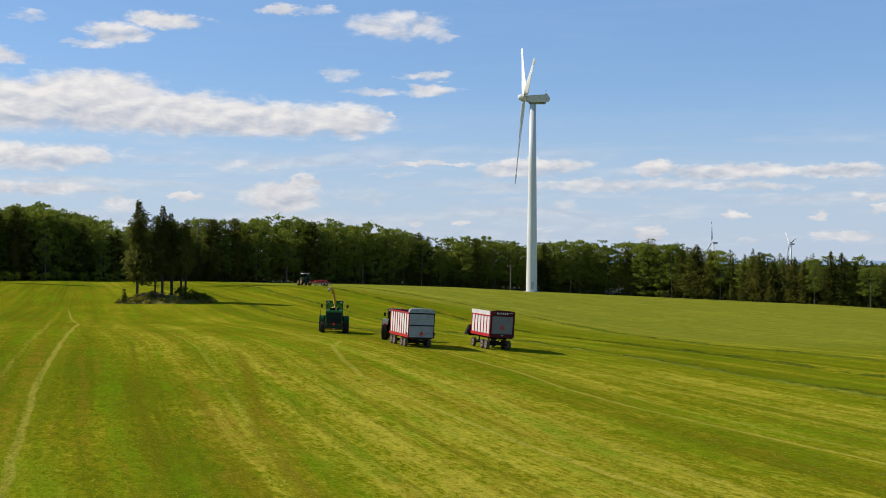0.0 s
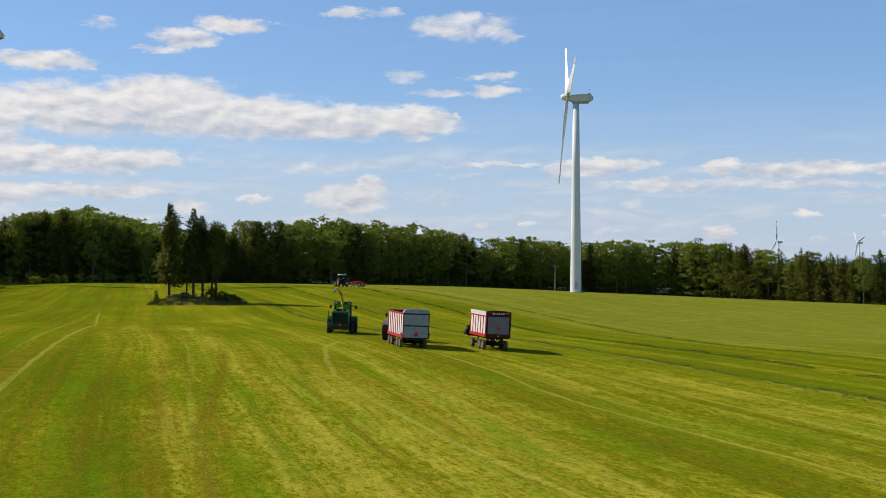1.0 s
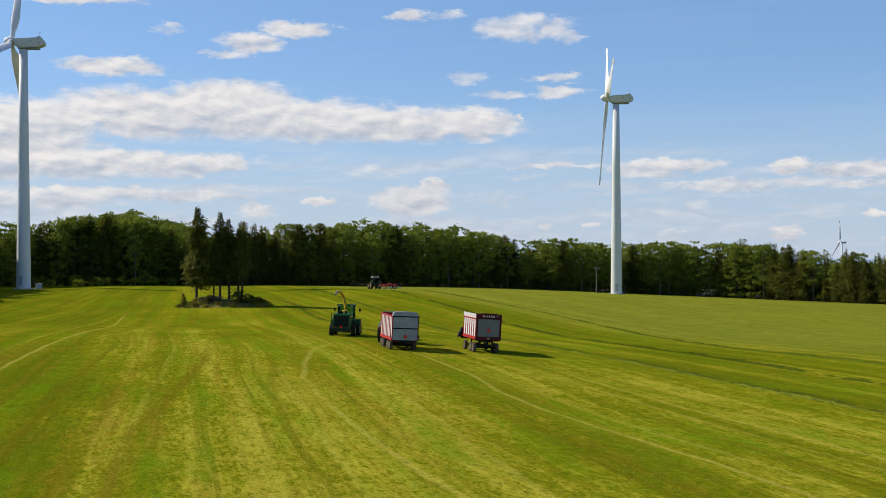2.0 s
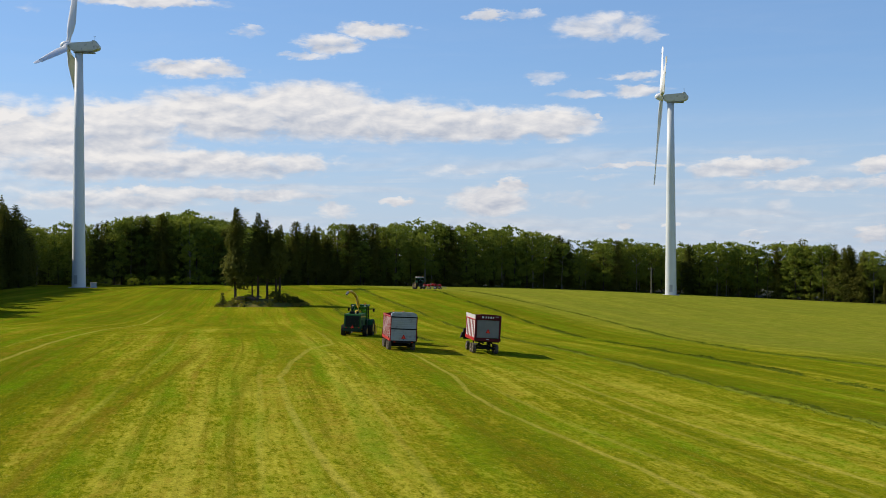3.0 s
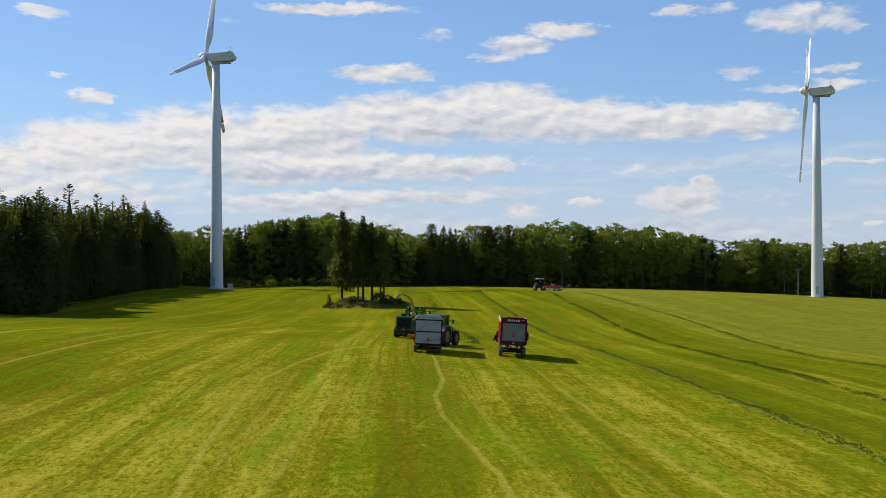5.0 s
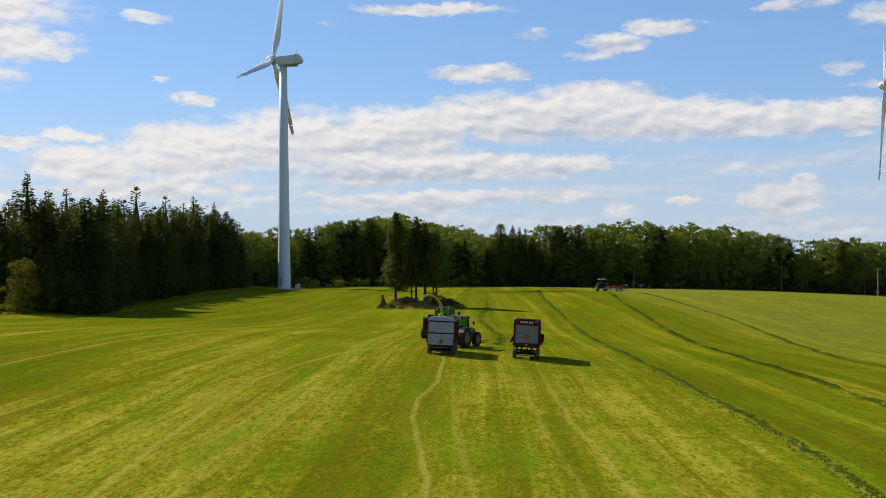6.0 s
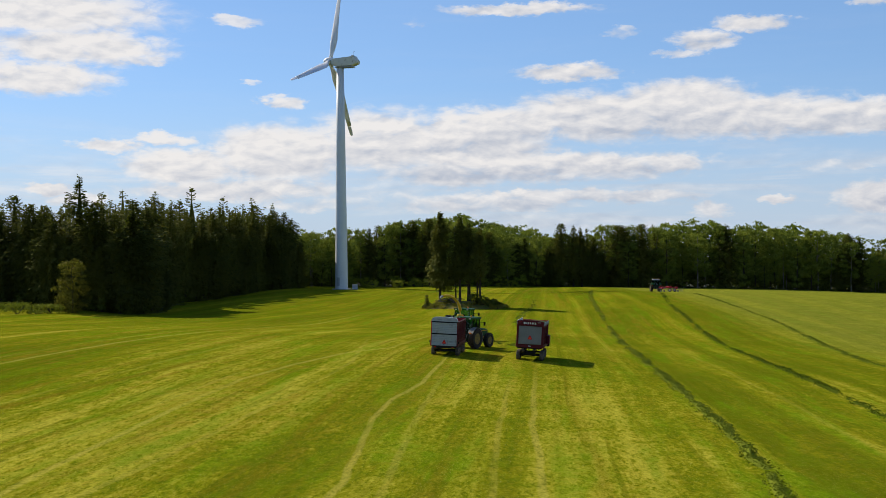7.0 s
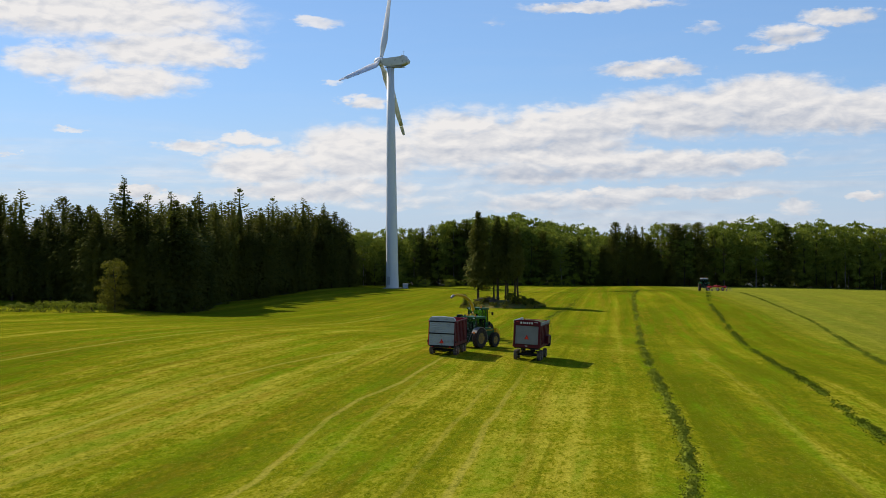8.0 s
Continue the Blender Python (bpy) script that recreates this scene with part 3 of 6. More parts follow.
def spruce_crown(rng, h, r, bare, dense=1.0, droop=0.25, step=0.42, far=False, slope=0.40):
    """Boughs of ragged needle sprays round a dark inside: vertices and faces."""
    V, F = [], []
    lop, gap, lean = rng.uniform(0, 6.28), rng.uniform(0.08, 0.3), rng.uniform(-0.5, 0.5)

    def reach_at(t):
        up = (1 - t) * h * (1 - bare)
        wide = r * min(1.0, up * slope / r) ** 0.75 * min(1.0, 0.6 + 2.2 * t)
        return 0.05 + wide * (1 + 0.16 * math.sin(t * 12 + lop) + 0.13 * math.sin(t * 29 + 2 * lop))

    core(V, F, rng, [(h * (bare + (0.97 - bare) * t), (0.36 - 0.20 * t) * reach_at(t)) for t in (0.04, 0.15, 0.3, 0.45, 0.6, 0.74, 0.86)] + [(h * 0.975, 0.03)], 7 if far else 9)
    z = bare * h
    while z < h * 0.985:
        t = (z - bare * h) / (h * (1 - bare))
        n = max(7, int((6.0 + 2.5 * reach_at(t)) * dense))
        for k in range(n):
            a = rng.uniform(0, 2 * math.pi)
            L = reach_at(t) * rng.uniform(0.62, 1.08) * (1 - gap * math.sin(a + lop) + 0.13 * math.sin(3 * a + 14 * t + lop))
            L = max(0.16, L)
            zz = z + rng.uniform(-0.3, 0.3)
            rise = 0.45 * t - droop * (1 - t) + rng.uniform(-0.25, 0.2)
            m = (1 if L < 0.9 else 2) if far else (1 if L < 0.5 else 2 if L < 1.6 else 3)
            for j in range(m):
                f = 1.0 - 0.30 * j
                s = (0.11 * L + 0.24) * (1.4 - 0.4 * f) * rng.uniform(0.7, 1.25) * (1.35 if far else 1.0)
                s = min(s, 0.5, 0.12 + 0.75 * L)
                d = max(0.0, L * f - s)
                b = a + rng.uniform(-0.4, 0.4)
                ca, sa = math.cos(b), math.sin(b)
                px, py = d * math.cos(a), d * math.sin(a)
                pz = zz + d * rise + 0.10 * L * f * f + rng.uniform(-0.1, 0.1)
                dip = s * rng.uniform(0.15, 0.95) - s * 1.2 * t ** 3
                w, i = s * rng.uniform(0.45, 0.75), len(V)
                V += [(px, py, pz + 0.05), (px + ca * s - sa * w, py + sa * s + ca * w, pz - dip - 0.3 * w), (px + ca * s * 1.15, py + sa * s * 1.15, pz - dip + 0.15 * s),
                      (px + ca * s + sa * w, py + sa * s - ca * w, pz - dip - 0.3 * w)]
                F += [(i, i + 1, i + 2), (i, i + 2, i + 3)]
        z += step * rng.uniform(0.75, 1.25) * (1.0 - 0.68 * t)
    i = len(V)
    V += [(0.07, 0, h - 0.7), (-0.07, 0.05, h - 0.7), (0.02 * lean, 0, h + 0.05)]
    F.append((i, i + 1, i + 2))
    return V, F


def leaf_crown(rng, h, r, base, clumps, leaves, size, lean=0.0, cone=False):
    """Clumps of small leaf blades, set round an uneven, domed crown."""
    V, F = [], []
    lop = rng.uniform(0, 6.28)
    for c in range(clumps):
        t = rng.uniform(0.0, 0.95) ** 0.85
        zc = h * (base + (1 - base) * t)
        wide = r * math.sqrt(max(0.05, 1 - ((t - 0.46) / 0.56) ** 2)) * rng.uniform(0.78, 1.1)
        if cone:
            wide = r * (1 - t * t) ** 0.6 * rng.uniform(0.8, 1.1)
        a, q = rng.uniform(0, 2 * math.pi), math.sqrt(rng.uniform(0.2, 1.0))
        wide *= 1 + 0.16 * math.sin(2 * a + lop + 3 * t)
        cx, cy = wide * q * math.cos(a) + lean * t, wide * q * math.sin(a)
        cr = rng.uniform(0.5, 1.1) * (0.26 * r + 0.22)
        for k in range(leaves):
            d = Vector((rng.gauss(0, 1), rng.gauss(0, 1), rng.gauss(0, 0.6)))
            d = d.normalized() * cr * rng.uniform(0.35, 1.0)
            d.z *= 0.8
            p = Vector((cx, cy, zc)) + d
            s = size * rng.uniform(0.6, 1.3)
            nrm = (d.normalized() * 0.8 + Vector((rng.uniform(-1, 1), rng.uniform(-1, 1), rng.uniform(-0.2, 1)))).normalized()
            u = nrm.orthogonal().normalized()
            u.rotate(Matrix.Rotation(rng.uniform(0, 6.28), 3, nrm))
            v = nrm.cross(u)
            i = len(V)
            V += [p - u * s, p + v * s * 0.75 - nrm * s * 0.1, p + u * s * 0.9 - v * s * 0.2]
            F.append((i, i + 1, i + 2))
    return V, F


def spruce(rng, h, r, bare, label, mat=NEEDLE, dense=1.0, droop=0.25, step=0.56, trunk_r=None, slope=0.40):
    top = root("spruce_tree", Matrix(), label, "tree")
    bm = bmesh.new()
    tr = trunk_r or 0.012 * h + 0.04
    rod(bm, (0, 0, -0.4), (0.05, 0.02, h * 0.55), tr, tr * 0.55, 8, False)
    rod(bm, (0.05, 0.02, h * 0.55), (0, 0, h * 0.97), tr * 0.55, 0.03, 8, False)
    for k in range(14):  # dead side stubs under the crown
        a, z = rng.uniform(0, 6.28), rng.uniform(0.12, max(0.2, bare)) * h
        rod(bm, (0, 0, z), (math.cos(a) * 0.9, math.sin(a) * 0.9, z - 0.1), 0.03, 0.01, 4, False)
    part("trunk", bm, BARK, top)
    tri_mesh("crown", *spruce_crown(rng, h, r, bare, dense, droop, step, False, slope), mat, top)
    return top


def broadleaf(rng, h, r, base, label, mat=LEAF, bark=PALE_BARK, clumps=46, leaves=26, size=0.33, cone=False):
    top = root("broadleaf_tree", Matrix(), label, "tree")
    bm = bmesh.new()
    tr = 0.009 * h + 0.03
    bend = [(rng.uniform(-0.25, 0.25) * k, rng.uniform(-0.25, 0.25) * k, h * f) for k, f in ((0, -0.03), (0.4, 0.25), (0.8, 0.5), (1, 0.72), (1, 0.93))]
    tube(bm, bend, [tr, tr * 0.85, tr * 0.65, tr * 0.4, 0.03], 8)
    for k in range(6):
        f = rng.uniform(0.35, 0.7)
        z, a, L = h * f, rng.uniform(0, 6.28), r * rng.uniform(0.5, 0.9)
        x0, y0 = bend[2][0], bend[2][1]
        tube(bm, [(x0, y0, z), (x0 + L * 0.5 * math.cos(a), y0 + L * 0.5 * math.sin(a), z + L * 0.55), (x0 + L * math.cos(a), y0 + L * math.sin(a), z + L * 0.9)], [tr * 0.35, tr * 0.22, 0.02], 5)
    part("trunk", bm, bark, top)
    tri_mesh("crown", *leaf_crown(rng, h, r, base, clumps, leaves, size, 0.0, cone), mat, top)
    return top


def bush(rng, h, r, label, mat=SHRUB, clumps=16, leaves=26, size=0.2, name="bush"):
    top = root(name, Matrix(), label, "bush")
    bm = bmesh.new()
    for k in range(6):
        a = rng.uniform(0, 6.28)
        tube(bm, [(0, 0, -0.1), (0.3 * r * math.cos(a), 0.3 * r * math.sin(a), h * 0.4), (0.6 * r * math.cos(a), 0.6 * r * math.sin(a), h * 0.8)], [0.04, 0.03, 0.01], 5)
    part("stem", bm, BARK, top)
    tri_mesh("leaves", *leaf_crown(rng, h, r, 0.12, clumps, leaves, size), mat, top)
    return top


rng = random.Random(7)
FOREST_SPRUCE = "tall dark green spruce at the edge of the wood"
FOREST_LEAF = "tall green aspen with slim pale trunk at the wood edge"
SPRUCES = [spruce(rng, 17.0, r, b, FOREST_SPRUCE, dense=d, step=0.50, slope=q) for r, b, d, q in ((3.2, 0.03, 1.25, 0.38), (2.7, 0.06, 1.25, 0.32), (3.6, 0.03, 1.25, 0.44), (2.2, 0.10, 1.2, 0.25), (3.1, 0.05, 1.2, 0.50), (2.8, 0.04, 1.1, 0.36))]
ASPENS = [broadleaf(rng, 17.0, r, b, FOREST_LEAF, bark=k, clumps=c, leaves=32, size=0.31) for r, b, c, k in ((3.3, 0.14, 92, BARK), (3.9, 0.26, 90, PALE_BARK), (2.9, 0.10, 84, BARK), (4.1, 0.20, 96, BARK), (3.5, 0.30, 86, PALE_BARK), (3.1, 0.06, 92, BARK))]
GOLDEN = [broadleaf(rng, 9.0, 2.5, 0.0, "young yellow-green birch in front of the dark wood", mat=LEAF_YELLOW, bark=BARK, clumps=90, leaves=60, size=0.18)]


def along(path, gap, rng, off):
    """Places along a path at about the given gap, moved off to its left by off(rng)."""
    run = 0.0
    for (x0, y0), (x1, y1) in zip(path, path[1:]):
        L = math.hypot(x1 - x0, y1 - y0)
        while run < L:
            f, d = run / L, off(rng)
            yield x0 + (x1 - x0) * f - (y1 - y0) / L * d + rng.uniform(-0.8, 0.8), y0 + (y1 - y0) * f + (x1 - x0) / L * d + rng.uniform(-0.8, 0.8)
            run += gap * rng.uniform(0.75, 1.3)
        run -= L


def share_of_spruce(x, y):
    """How coniferous the wood is at a place."""
    if x < -74 and y < 262:
        return 0.985
    patch = noise.noise((x * 0.05, y * 0.05, 8.0))
    return float(np.interp(x, (-130, -112, -84, -76, -73, -54, -50, -20, 40, 66, 76, 92, 98), (0.14, 0.08, 0.14, 0.4, 0.62, 0.52, 0.10, 0.08, 0.14, 0.2, 0.4, 0.45, 0.75))) + 0.25 * patch


def stand(x, y, rng):
    """Tree height at a place of the wood."""
    tall = float(np.interp(x, (-122, -112, -100, -92, -86, -77, -70, -62, -55, -46, -31, -18, -8, 1, 20, 38, 61, 73, 88, 97, 103, 110),
                           (13.6, 17.0, 18.0, 17.3, 14.4, 12.8, 16.6, 16.2, 16.8, 18.0, 17.7, 16.4, 15.2, 14.6, 13.9, 14.4, 15.8, 15.4, 13.4, 11.0, 12.6, 11.2)))
    if x < -74 and y < 262:
        tall = 17.6
        tall += rng.gauss(-0.6, 1.5)
    tall += 1.4 * noise.noise((x * 0.09, y * 0.09, 3.0)) + rng.gauss(0, 0.8)
    if rng.random() < 0.3:
        tall *= rng.uniform(0.5, 0.88)
    return max(5.5, tall)


def front_row(r):
    return r.uniform(0.0, 2.6)


def second_row(r):
    return r.uniform(2.6, 5.8)


for row, gap in ((front_row, 3.5), (second_row, 3.5)):
    for x, y in along(EDGE, gap, rng, row):
        conifer = rng.random() < share_of_spruce(x, y)
        kinds = SPRUCES if conifer else ASPENS
        src = kinds[rng.randrange(len(kinds))]
        s = stand(x, y, rng) / 17.0
        if row is front_row and x < -74 and 169 < y < 262:
            s *= rng.uniform(0.55, 0.9)
        w = s * rng.uniform(0.85, 1.3)
        t = copy_thing(src, Matrix())
        t.matrix_basis = pose(x, y, lay(x, y) - 0.05, rng.uniform(-1.5, 1.5), rng.uniform(-1.5, 1.5), rng.uniform(0, 360)) @ Matrix.Diagonal((w, w, s, 1))
        tagged(t, group="trees along the edge of the wood")


def far_woods():
    """The depth of the wood behind its edge, in one mesh for each kind of foliage."""
    r2 = random.Random(11)
    small_s = [spruce_crown(r2, 17.0, q, 0.02, 0.75, 0.3, 1.1, True, 0.36) for q in (3.2, 2.8, 2.4)]
    small_l = [leaf_crown(r2, 17.0, q, 0.10, 66, 14, 0.44) for q in (3.7, 3.3, 4.0)]
    out = {0: ([], []), 1: ([], [])}
    rows = [(EDGE[:11], d, 3.6) for d in (6.5, 9.5, 13, 18, 25)] + [(EDGE[10:], d, 4.0) for d in (7.5, 11, 15, 20, 27, 36, 48)]
    spots = [p for path, depth, gap in rows for p in along(path, gap, r2, lambda r: depth + r.uniform(-1.5, 1.5))]
    spots += [(r2.uniform(-175, -104), r2.uniform(215, 300)) for k in range(190)] + [(r2.uniform(-215, -96), r2.uniform(292, 372)) for k in range(220)]
    for x, y in spots:
        if not -330 < x < 330 or in_field(np.array([x - 3.0, x + 3.0, x, x]), np.array([y, y, y - 4.0, y])).any():
            continue
        if any(math.hypot(x - a, y - b) < 5 for a, b in EDGE):
            continue
        k = 0 if r2.random() < share_of_spruce(x, y) + 0.05 else 1
        V, F = (small_s, small_l)[k][r2.randrange(3)]
        s = stand(x, y, r2) / 17.0
        m = pose(x, y, lay(x, y), 0, 0, r2.uniform(0, 360)) @ Matrix.Diagonal((s * 1.1, s * 1.1, s * r2.uniform(0.95, 1.06), 1))
        W, G = out[k]
        n = len(W)
        M = np.array(m)
        A = np.array([tuple(v) for v in V])
        W.extend((A @ M[:3, :3].T + M[:3, 3]).tolist())
        G.extend([tuple(i + n for i in f) for f in F])
    for k, (name, mat, lab) in enumerate((("far_spruces", NEEDLE, "dense dark spruces filling the depth of the wood"), ("far_broadleaf_trees", LEAF, "dense green broadleaf trees filling the depth of the wood"))):
        tagged(tri_mesh(name, *out[k], mat), lab, "woods", kind="stuff")


def distant_woods():
    """The canopy of the woods that go on to the sea, as many small crowns."""
    r2 = random.Random(13)
    W, G = [], []
    kinds = []
    for k in range(4):
        V, F = [], []
        core(V, F, r2, [(8 * t, 3.2 * math.sin(math.pi * min(1, 0.25 + 0.7 * t)) ** 0.7) for t in (0.0, 0.3, 0.6, 0.85, 1.0)], 8)
        kinds.append((np.array(V), F))
    d = 400.0
    while d < 2300:
        n = int(d * 1.75 / (0.03 * d + 5))
        for k in range(n):
            a = radians(-48 + 88 * (k + r2.uniform(-0.5, 0.5)) / n)
            q = d + r2.uniform(-0.5, 0.5) * 0.05 * d
            x, y = 20 + q * math.sin(a), 20 + q * math.cos(a)
            V, F = kinds[k % 4]
            s = r2.uniform(0.8, 1.1)
            M = np.array(pose(x, y, min(lay(x, y) - 1.0, -1.0 - 0.0072 * q) - r2.uniform(0, 1.5), 0, 0, r2.uniform(0, 360)) @ Matrix.Diagonal((1.3 * s, 1.3 * s, s, 1)))
            o = len(W)
            W.extend((V @ M[:3, :3].T + M[:3, 3]).tolist())
            G.extend([tuple(i + o for i in f) for f in F])
        d *= 1.045
    # dark leaves here imitate shade seen through gaps in the wood
    tagged(tri_mesh("distant_woods", W, G, UNDER), "distant green woods running down to the sea", "woods", kind="stuff")


far_woods()
distant_woods()


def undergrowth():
    """Low leaves and young firs that close the foot of the wood; its shade is in their colour."""
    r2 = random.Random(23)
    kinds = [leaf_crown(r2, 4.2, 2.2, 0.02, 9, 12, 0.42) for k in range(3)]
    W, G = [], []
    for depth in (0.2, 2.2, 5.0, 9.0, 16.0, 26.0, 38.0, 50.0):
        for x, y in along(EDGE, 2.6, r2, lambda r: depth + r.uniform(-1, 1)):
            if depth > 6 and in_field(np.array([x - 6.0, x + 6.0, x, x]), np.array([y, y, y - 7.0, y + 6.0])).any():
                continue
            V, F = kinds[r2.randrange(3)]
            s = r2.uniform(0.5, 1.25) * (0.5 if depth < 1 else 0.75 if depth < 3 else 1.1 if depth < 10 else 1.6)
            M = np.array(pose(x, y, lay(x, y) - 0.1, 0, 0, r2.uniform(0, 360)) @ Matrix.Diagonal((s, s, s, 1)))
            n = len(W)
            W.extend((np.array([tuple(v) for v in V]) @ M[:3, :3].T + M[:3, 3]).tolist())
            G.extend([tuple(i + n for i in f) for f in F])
    tagged(tri_mesh("undergrowth", W, G, UNDER), "undergrowth along the foot of the wood, darkened for its shade", "undergrowth", kind="stuff")


undergrowth()
for src in SPRUCES + ASPENS:
    for o in (*src.children_recursive, src):
        bpy.data.objects.remove(o)


# ---- wind turbines ----
def blade_mesh(bm, length=23.9, tip=3.1):
    """One blade along +z with its chord in x and y; the outer part is turned as a brake."""
    sect = []
    for f, chord, thick, twist in ((0.0, 0.95, 0.95, 90), (0.05, 0.95, 0.9, 80), (0.12, 1.6, 0.6, 24), (0.2, 2.15, 0.40, 12), (0.35, 1.85, 0.29, 7), (0.55, 1.45, 0.20, 4), (0.75, 1.12, 0.14, 2), (0.865, 0.95, 0.11, 1)):
        sect.append((f * length, chord, thick, twist))

    def ring(z, chord, thick, twist):
        out = []
        for k in range(12):
            a = 2 * math.pi * k / 12
            x = (0.5 * math.cos(a) + 0.18) * chord
            y = 0.5 * math.sin(a) * thick * (1.0 if thick > 0.8 * chord else (0.65 + 0.35 * math.cos(a - 2.6)))
            c, s = math.cos(radians(twist)), math.sin(radians(twist))
            out.append(bm.verts.new((x * c - y * s, x * s + y * c, z)))
        return out

    rings = [ring(*s) for s in sect]
    for a, b in zip(rings, rings[1:]):
        for k in range(12):
            j = (k + 1) % 12
            bm.faces.new((a[k], a[j], b[j], b[k]))
    bm.faces.new(rings[0][::-1])
    bm.faces.new(rings[-1])
    return bm


def tip_mesh(bm, length=23.9, tip=3.1):
    prev = None
    for z, chord in ((length - tip, 0.92), (length - tip * 0.4, 0.82), (length - 0.25, 0.6), (length, 0.18)):
        r = [bm.verts.new((0.06 * math.sin(a) , (0.5 * math.cos(a) + 0.1) * chord, z)) for a in np.linspace(0, 2 * math.pi, 10, endpoint=False)]
        if prev:
            for k in range(10):
                j = (k + 1) % 10
                bm.faces.new((prev[k], prev[j], r[j], r[k]))
        else:
            bm.faces.new(r[::-1])
        prev = r
    bm.faces.new(prev)
    return bm


def turbine(place, facing, turned, hub=55.0, label="", pitch=150, brake=-75):
    """A three-bladed turbine. facing: degrees of the rotor's way from +x; turned: the first blade's angle in the rotor's plane."""
    x, y, z = place
    top = root("wind_turbine", pose(x, y, z), label, "wind turbine", "wind turbines")
    th = hub - 1.6
    bm = bmesh.new()
    lathe(bm, [(-1, 1.56), (0.1, 1.56), (th * 0.33, 1.33), (th * 0.335, 1.35), (th * 0.342, 1.33), (th * 0.67, 1.10), (th * 0.674, 1.12), (th * 0.68, 1.10), (th, 0.88)], (0, 0, 1), seg=40)
    part("tower", bm, TOWER_WHITE, top, smooth=True)
    bm = bmesh.new()
    lathe(bm, [(-0.5, 2.3), (0.12, 2.3), (0.16, 2.2)], (0, 0, 1), seg=40)
    part("foundation", bm, CONCRETE, top)
    bm = bmesh.new()
    box(bm, (0, -1.52, 1.9), (0.85, 0.1, 2.0), 0.04)
    part("door", bm, TIP_GREY, top)
    turn = pose(0, 0, hub, 0, 0, facing)
    nac = bmesh.new()
    side = [(1.9, -0.8), (2.0, 0.25), (1.7, 0.72), (-2.9, 0.62), (-3.2, 1.3), (-3.8, 1.3), (-4.8, -0.1), (-4.6, -0.75), (-3.4, -1.2), (0.5, -1.35)]
    slab(nac, side, 1, -1.25, 1.25, 0.3)
    nacelle = part("nacelle", nac, NACELLE, top, smooth=False)
    nacelle.matrix_basis = turn
    bm = bmesh.new()
    box(bm, (-1.2, 0, -1.45), (4.6, 2.2, 0.16), 0.05)
    part("nacelle_floor", bm, TIP_GREY, nacelle)
    bm = bmesh.new()
    rod(bm, (-3.6, 0.3, 1.3), (-3.6, 0.3, 2.3), 0.04, 0.03, 6)
    box(bm, (-3.6, 0.3, 2.2), (0.5, 0.06, 0.06))
    part("wind_vane", bm, TIP_GREY, nacelle)
    tilt = turn @ pose(0, 0, 0, 0, -4, 0)
    bm = bmesh.new()
    lathe(bm, [(2.0, 0.95), (2.3, 1.05), (3.2, 1.0), (3.8, 0.75), (4.2, 0.35), (4.32, 0.02)], (1, 0, 0), seg=28)
    hubo = part("hub", bm, BLADE_WHITE, top, smooth=True)
    hubo.matrix_basis = tilt
    for k in range(3):
        bm = blade_mesh(bmesh.new())
        b = part("blade", bm, BLADE_WHITE, top, smooth=True)
        # the rotor's plane is the local y-z plane; a blade at angle a points to y = cos a, z = sin a
        a = turned + 120 * k
        b.matrix_basis = tilt @ Matrix.Translation((2.65, 0, 0)) @ Matrix.Rotation(radians(a - 90), 4, "X") @ Matrix.Translation((0, 0, 0.7)) @ Matrix.Rotation(radians(pitch), 4, "Z")
        t = part("blade_tip", tip_mesh(bmesh.new()), BLADE_WHITE, b, "blade tip turned out as a brake")
        t.matrix_basis = Matrix.Rotation(radians(brake), 4, "Z")
    return top


TURBINE = "white three-bladed wind turbine standing still above the field"
turbine((-105.3, 259.2, lay(-105.3, 259.2)), 192, 341.5, hub=55.1, label=TURBINE)
turbine((29.5, 334.6, lay(29.5, 334.6)), 181, 137, hub=54.0, label=TURBINE, pitch=108)
turbine((330.1, 1356.7, 20.2 - 55), 190, 340, label="distant white wind turbine rising behind the woods")
turbine((489.5, 1582.1, 21.3 - 55), 184, 137, label="distant white wind turbine rising behind the woods")



# ---- paints and parts of the machines ----
RED = plain("red_paint", (0.42, 0.022, 0.024), 0.42, wear=0.18, scale=2.5, dirt=(0.16, 0.07, 0.05), dirt_at=0.66)
# Header's dark red; elsewhere red darkened for the sides turned from the sun.
DARK_SHADED_RED = plain("dark_shaded_red_paint", (0.085, 0.006, 0.010), 0.6, wear=0.2, scale=2.5)
WHITE_SHEET = plain("white_sheet_metal", (0.62, 0.60, 0.58), 0.45, wear=0.08, scale=1.5, dirt=(0.42, 0.36, 0.28), dirt_at=0.68)
GREY_SHEET = plain("grey_sheet_metal", (0.34, 0.37, 0.375), 0.45, wear=0.1, scale=1.2, dirt=(0.17, 0.17, 0.16))
DULL_GREY = plain("dull_grey_sheet", (0.25, 0.28, 0.29), 0.6, wear=0.1, scale=1.2)
GALVANISED = plain("galvanised_sheet", (0.42, 0.45, 0.46), 0.4, metal=0.35, wear=0.1, scale=1.5)
DOOR_GREY = plain("dark_grey_door", (0.19, 0.19, 0.18), 0.55, wear=0.12, scale=1.2)
BLACK = plain("black_paint", (0.010, 0.010, 0.010), 0.75, wear=0.2, scale=4)
RUBBER = plain("tyre_rubber", (0.026, 0.023, 0.019), 0.85, wear=0.25, scale=6, dirt=(0.10, 0.08, 0.05), dirt_at=0.58)
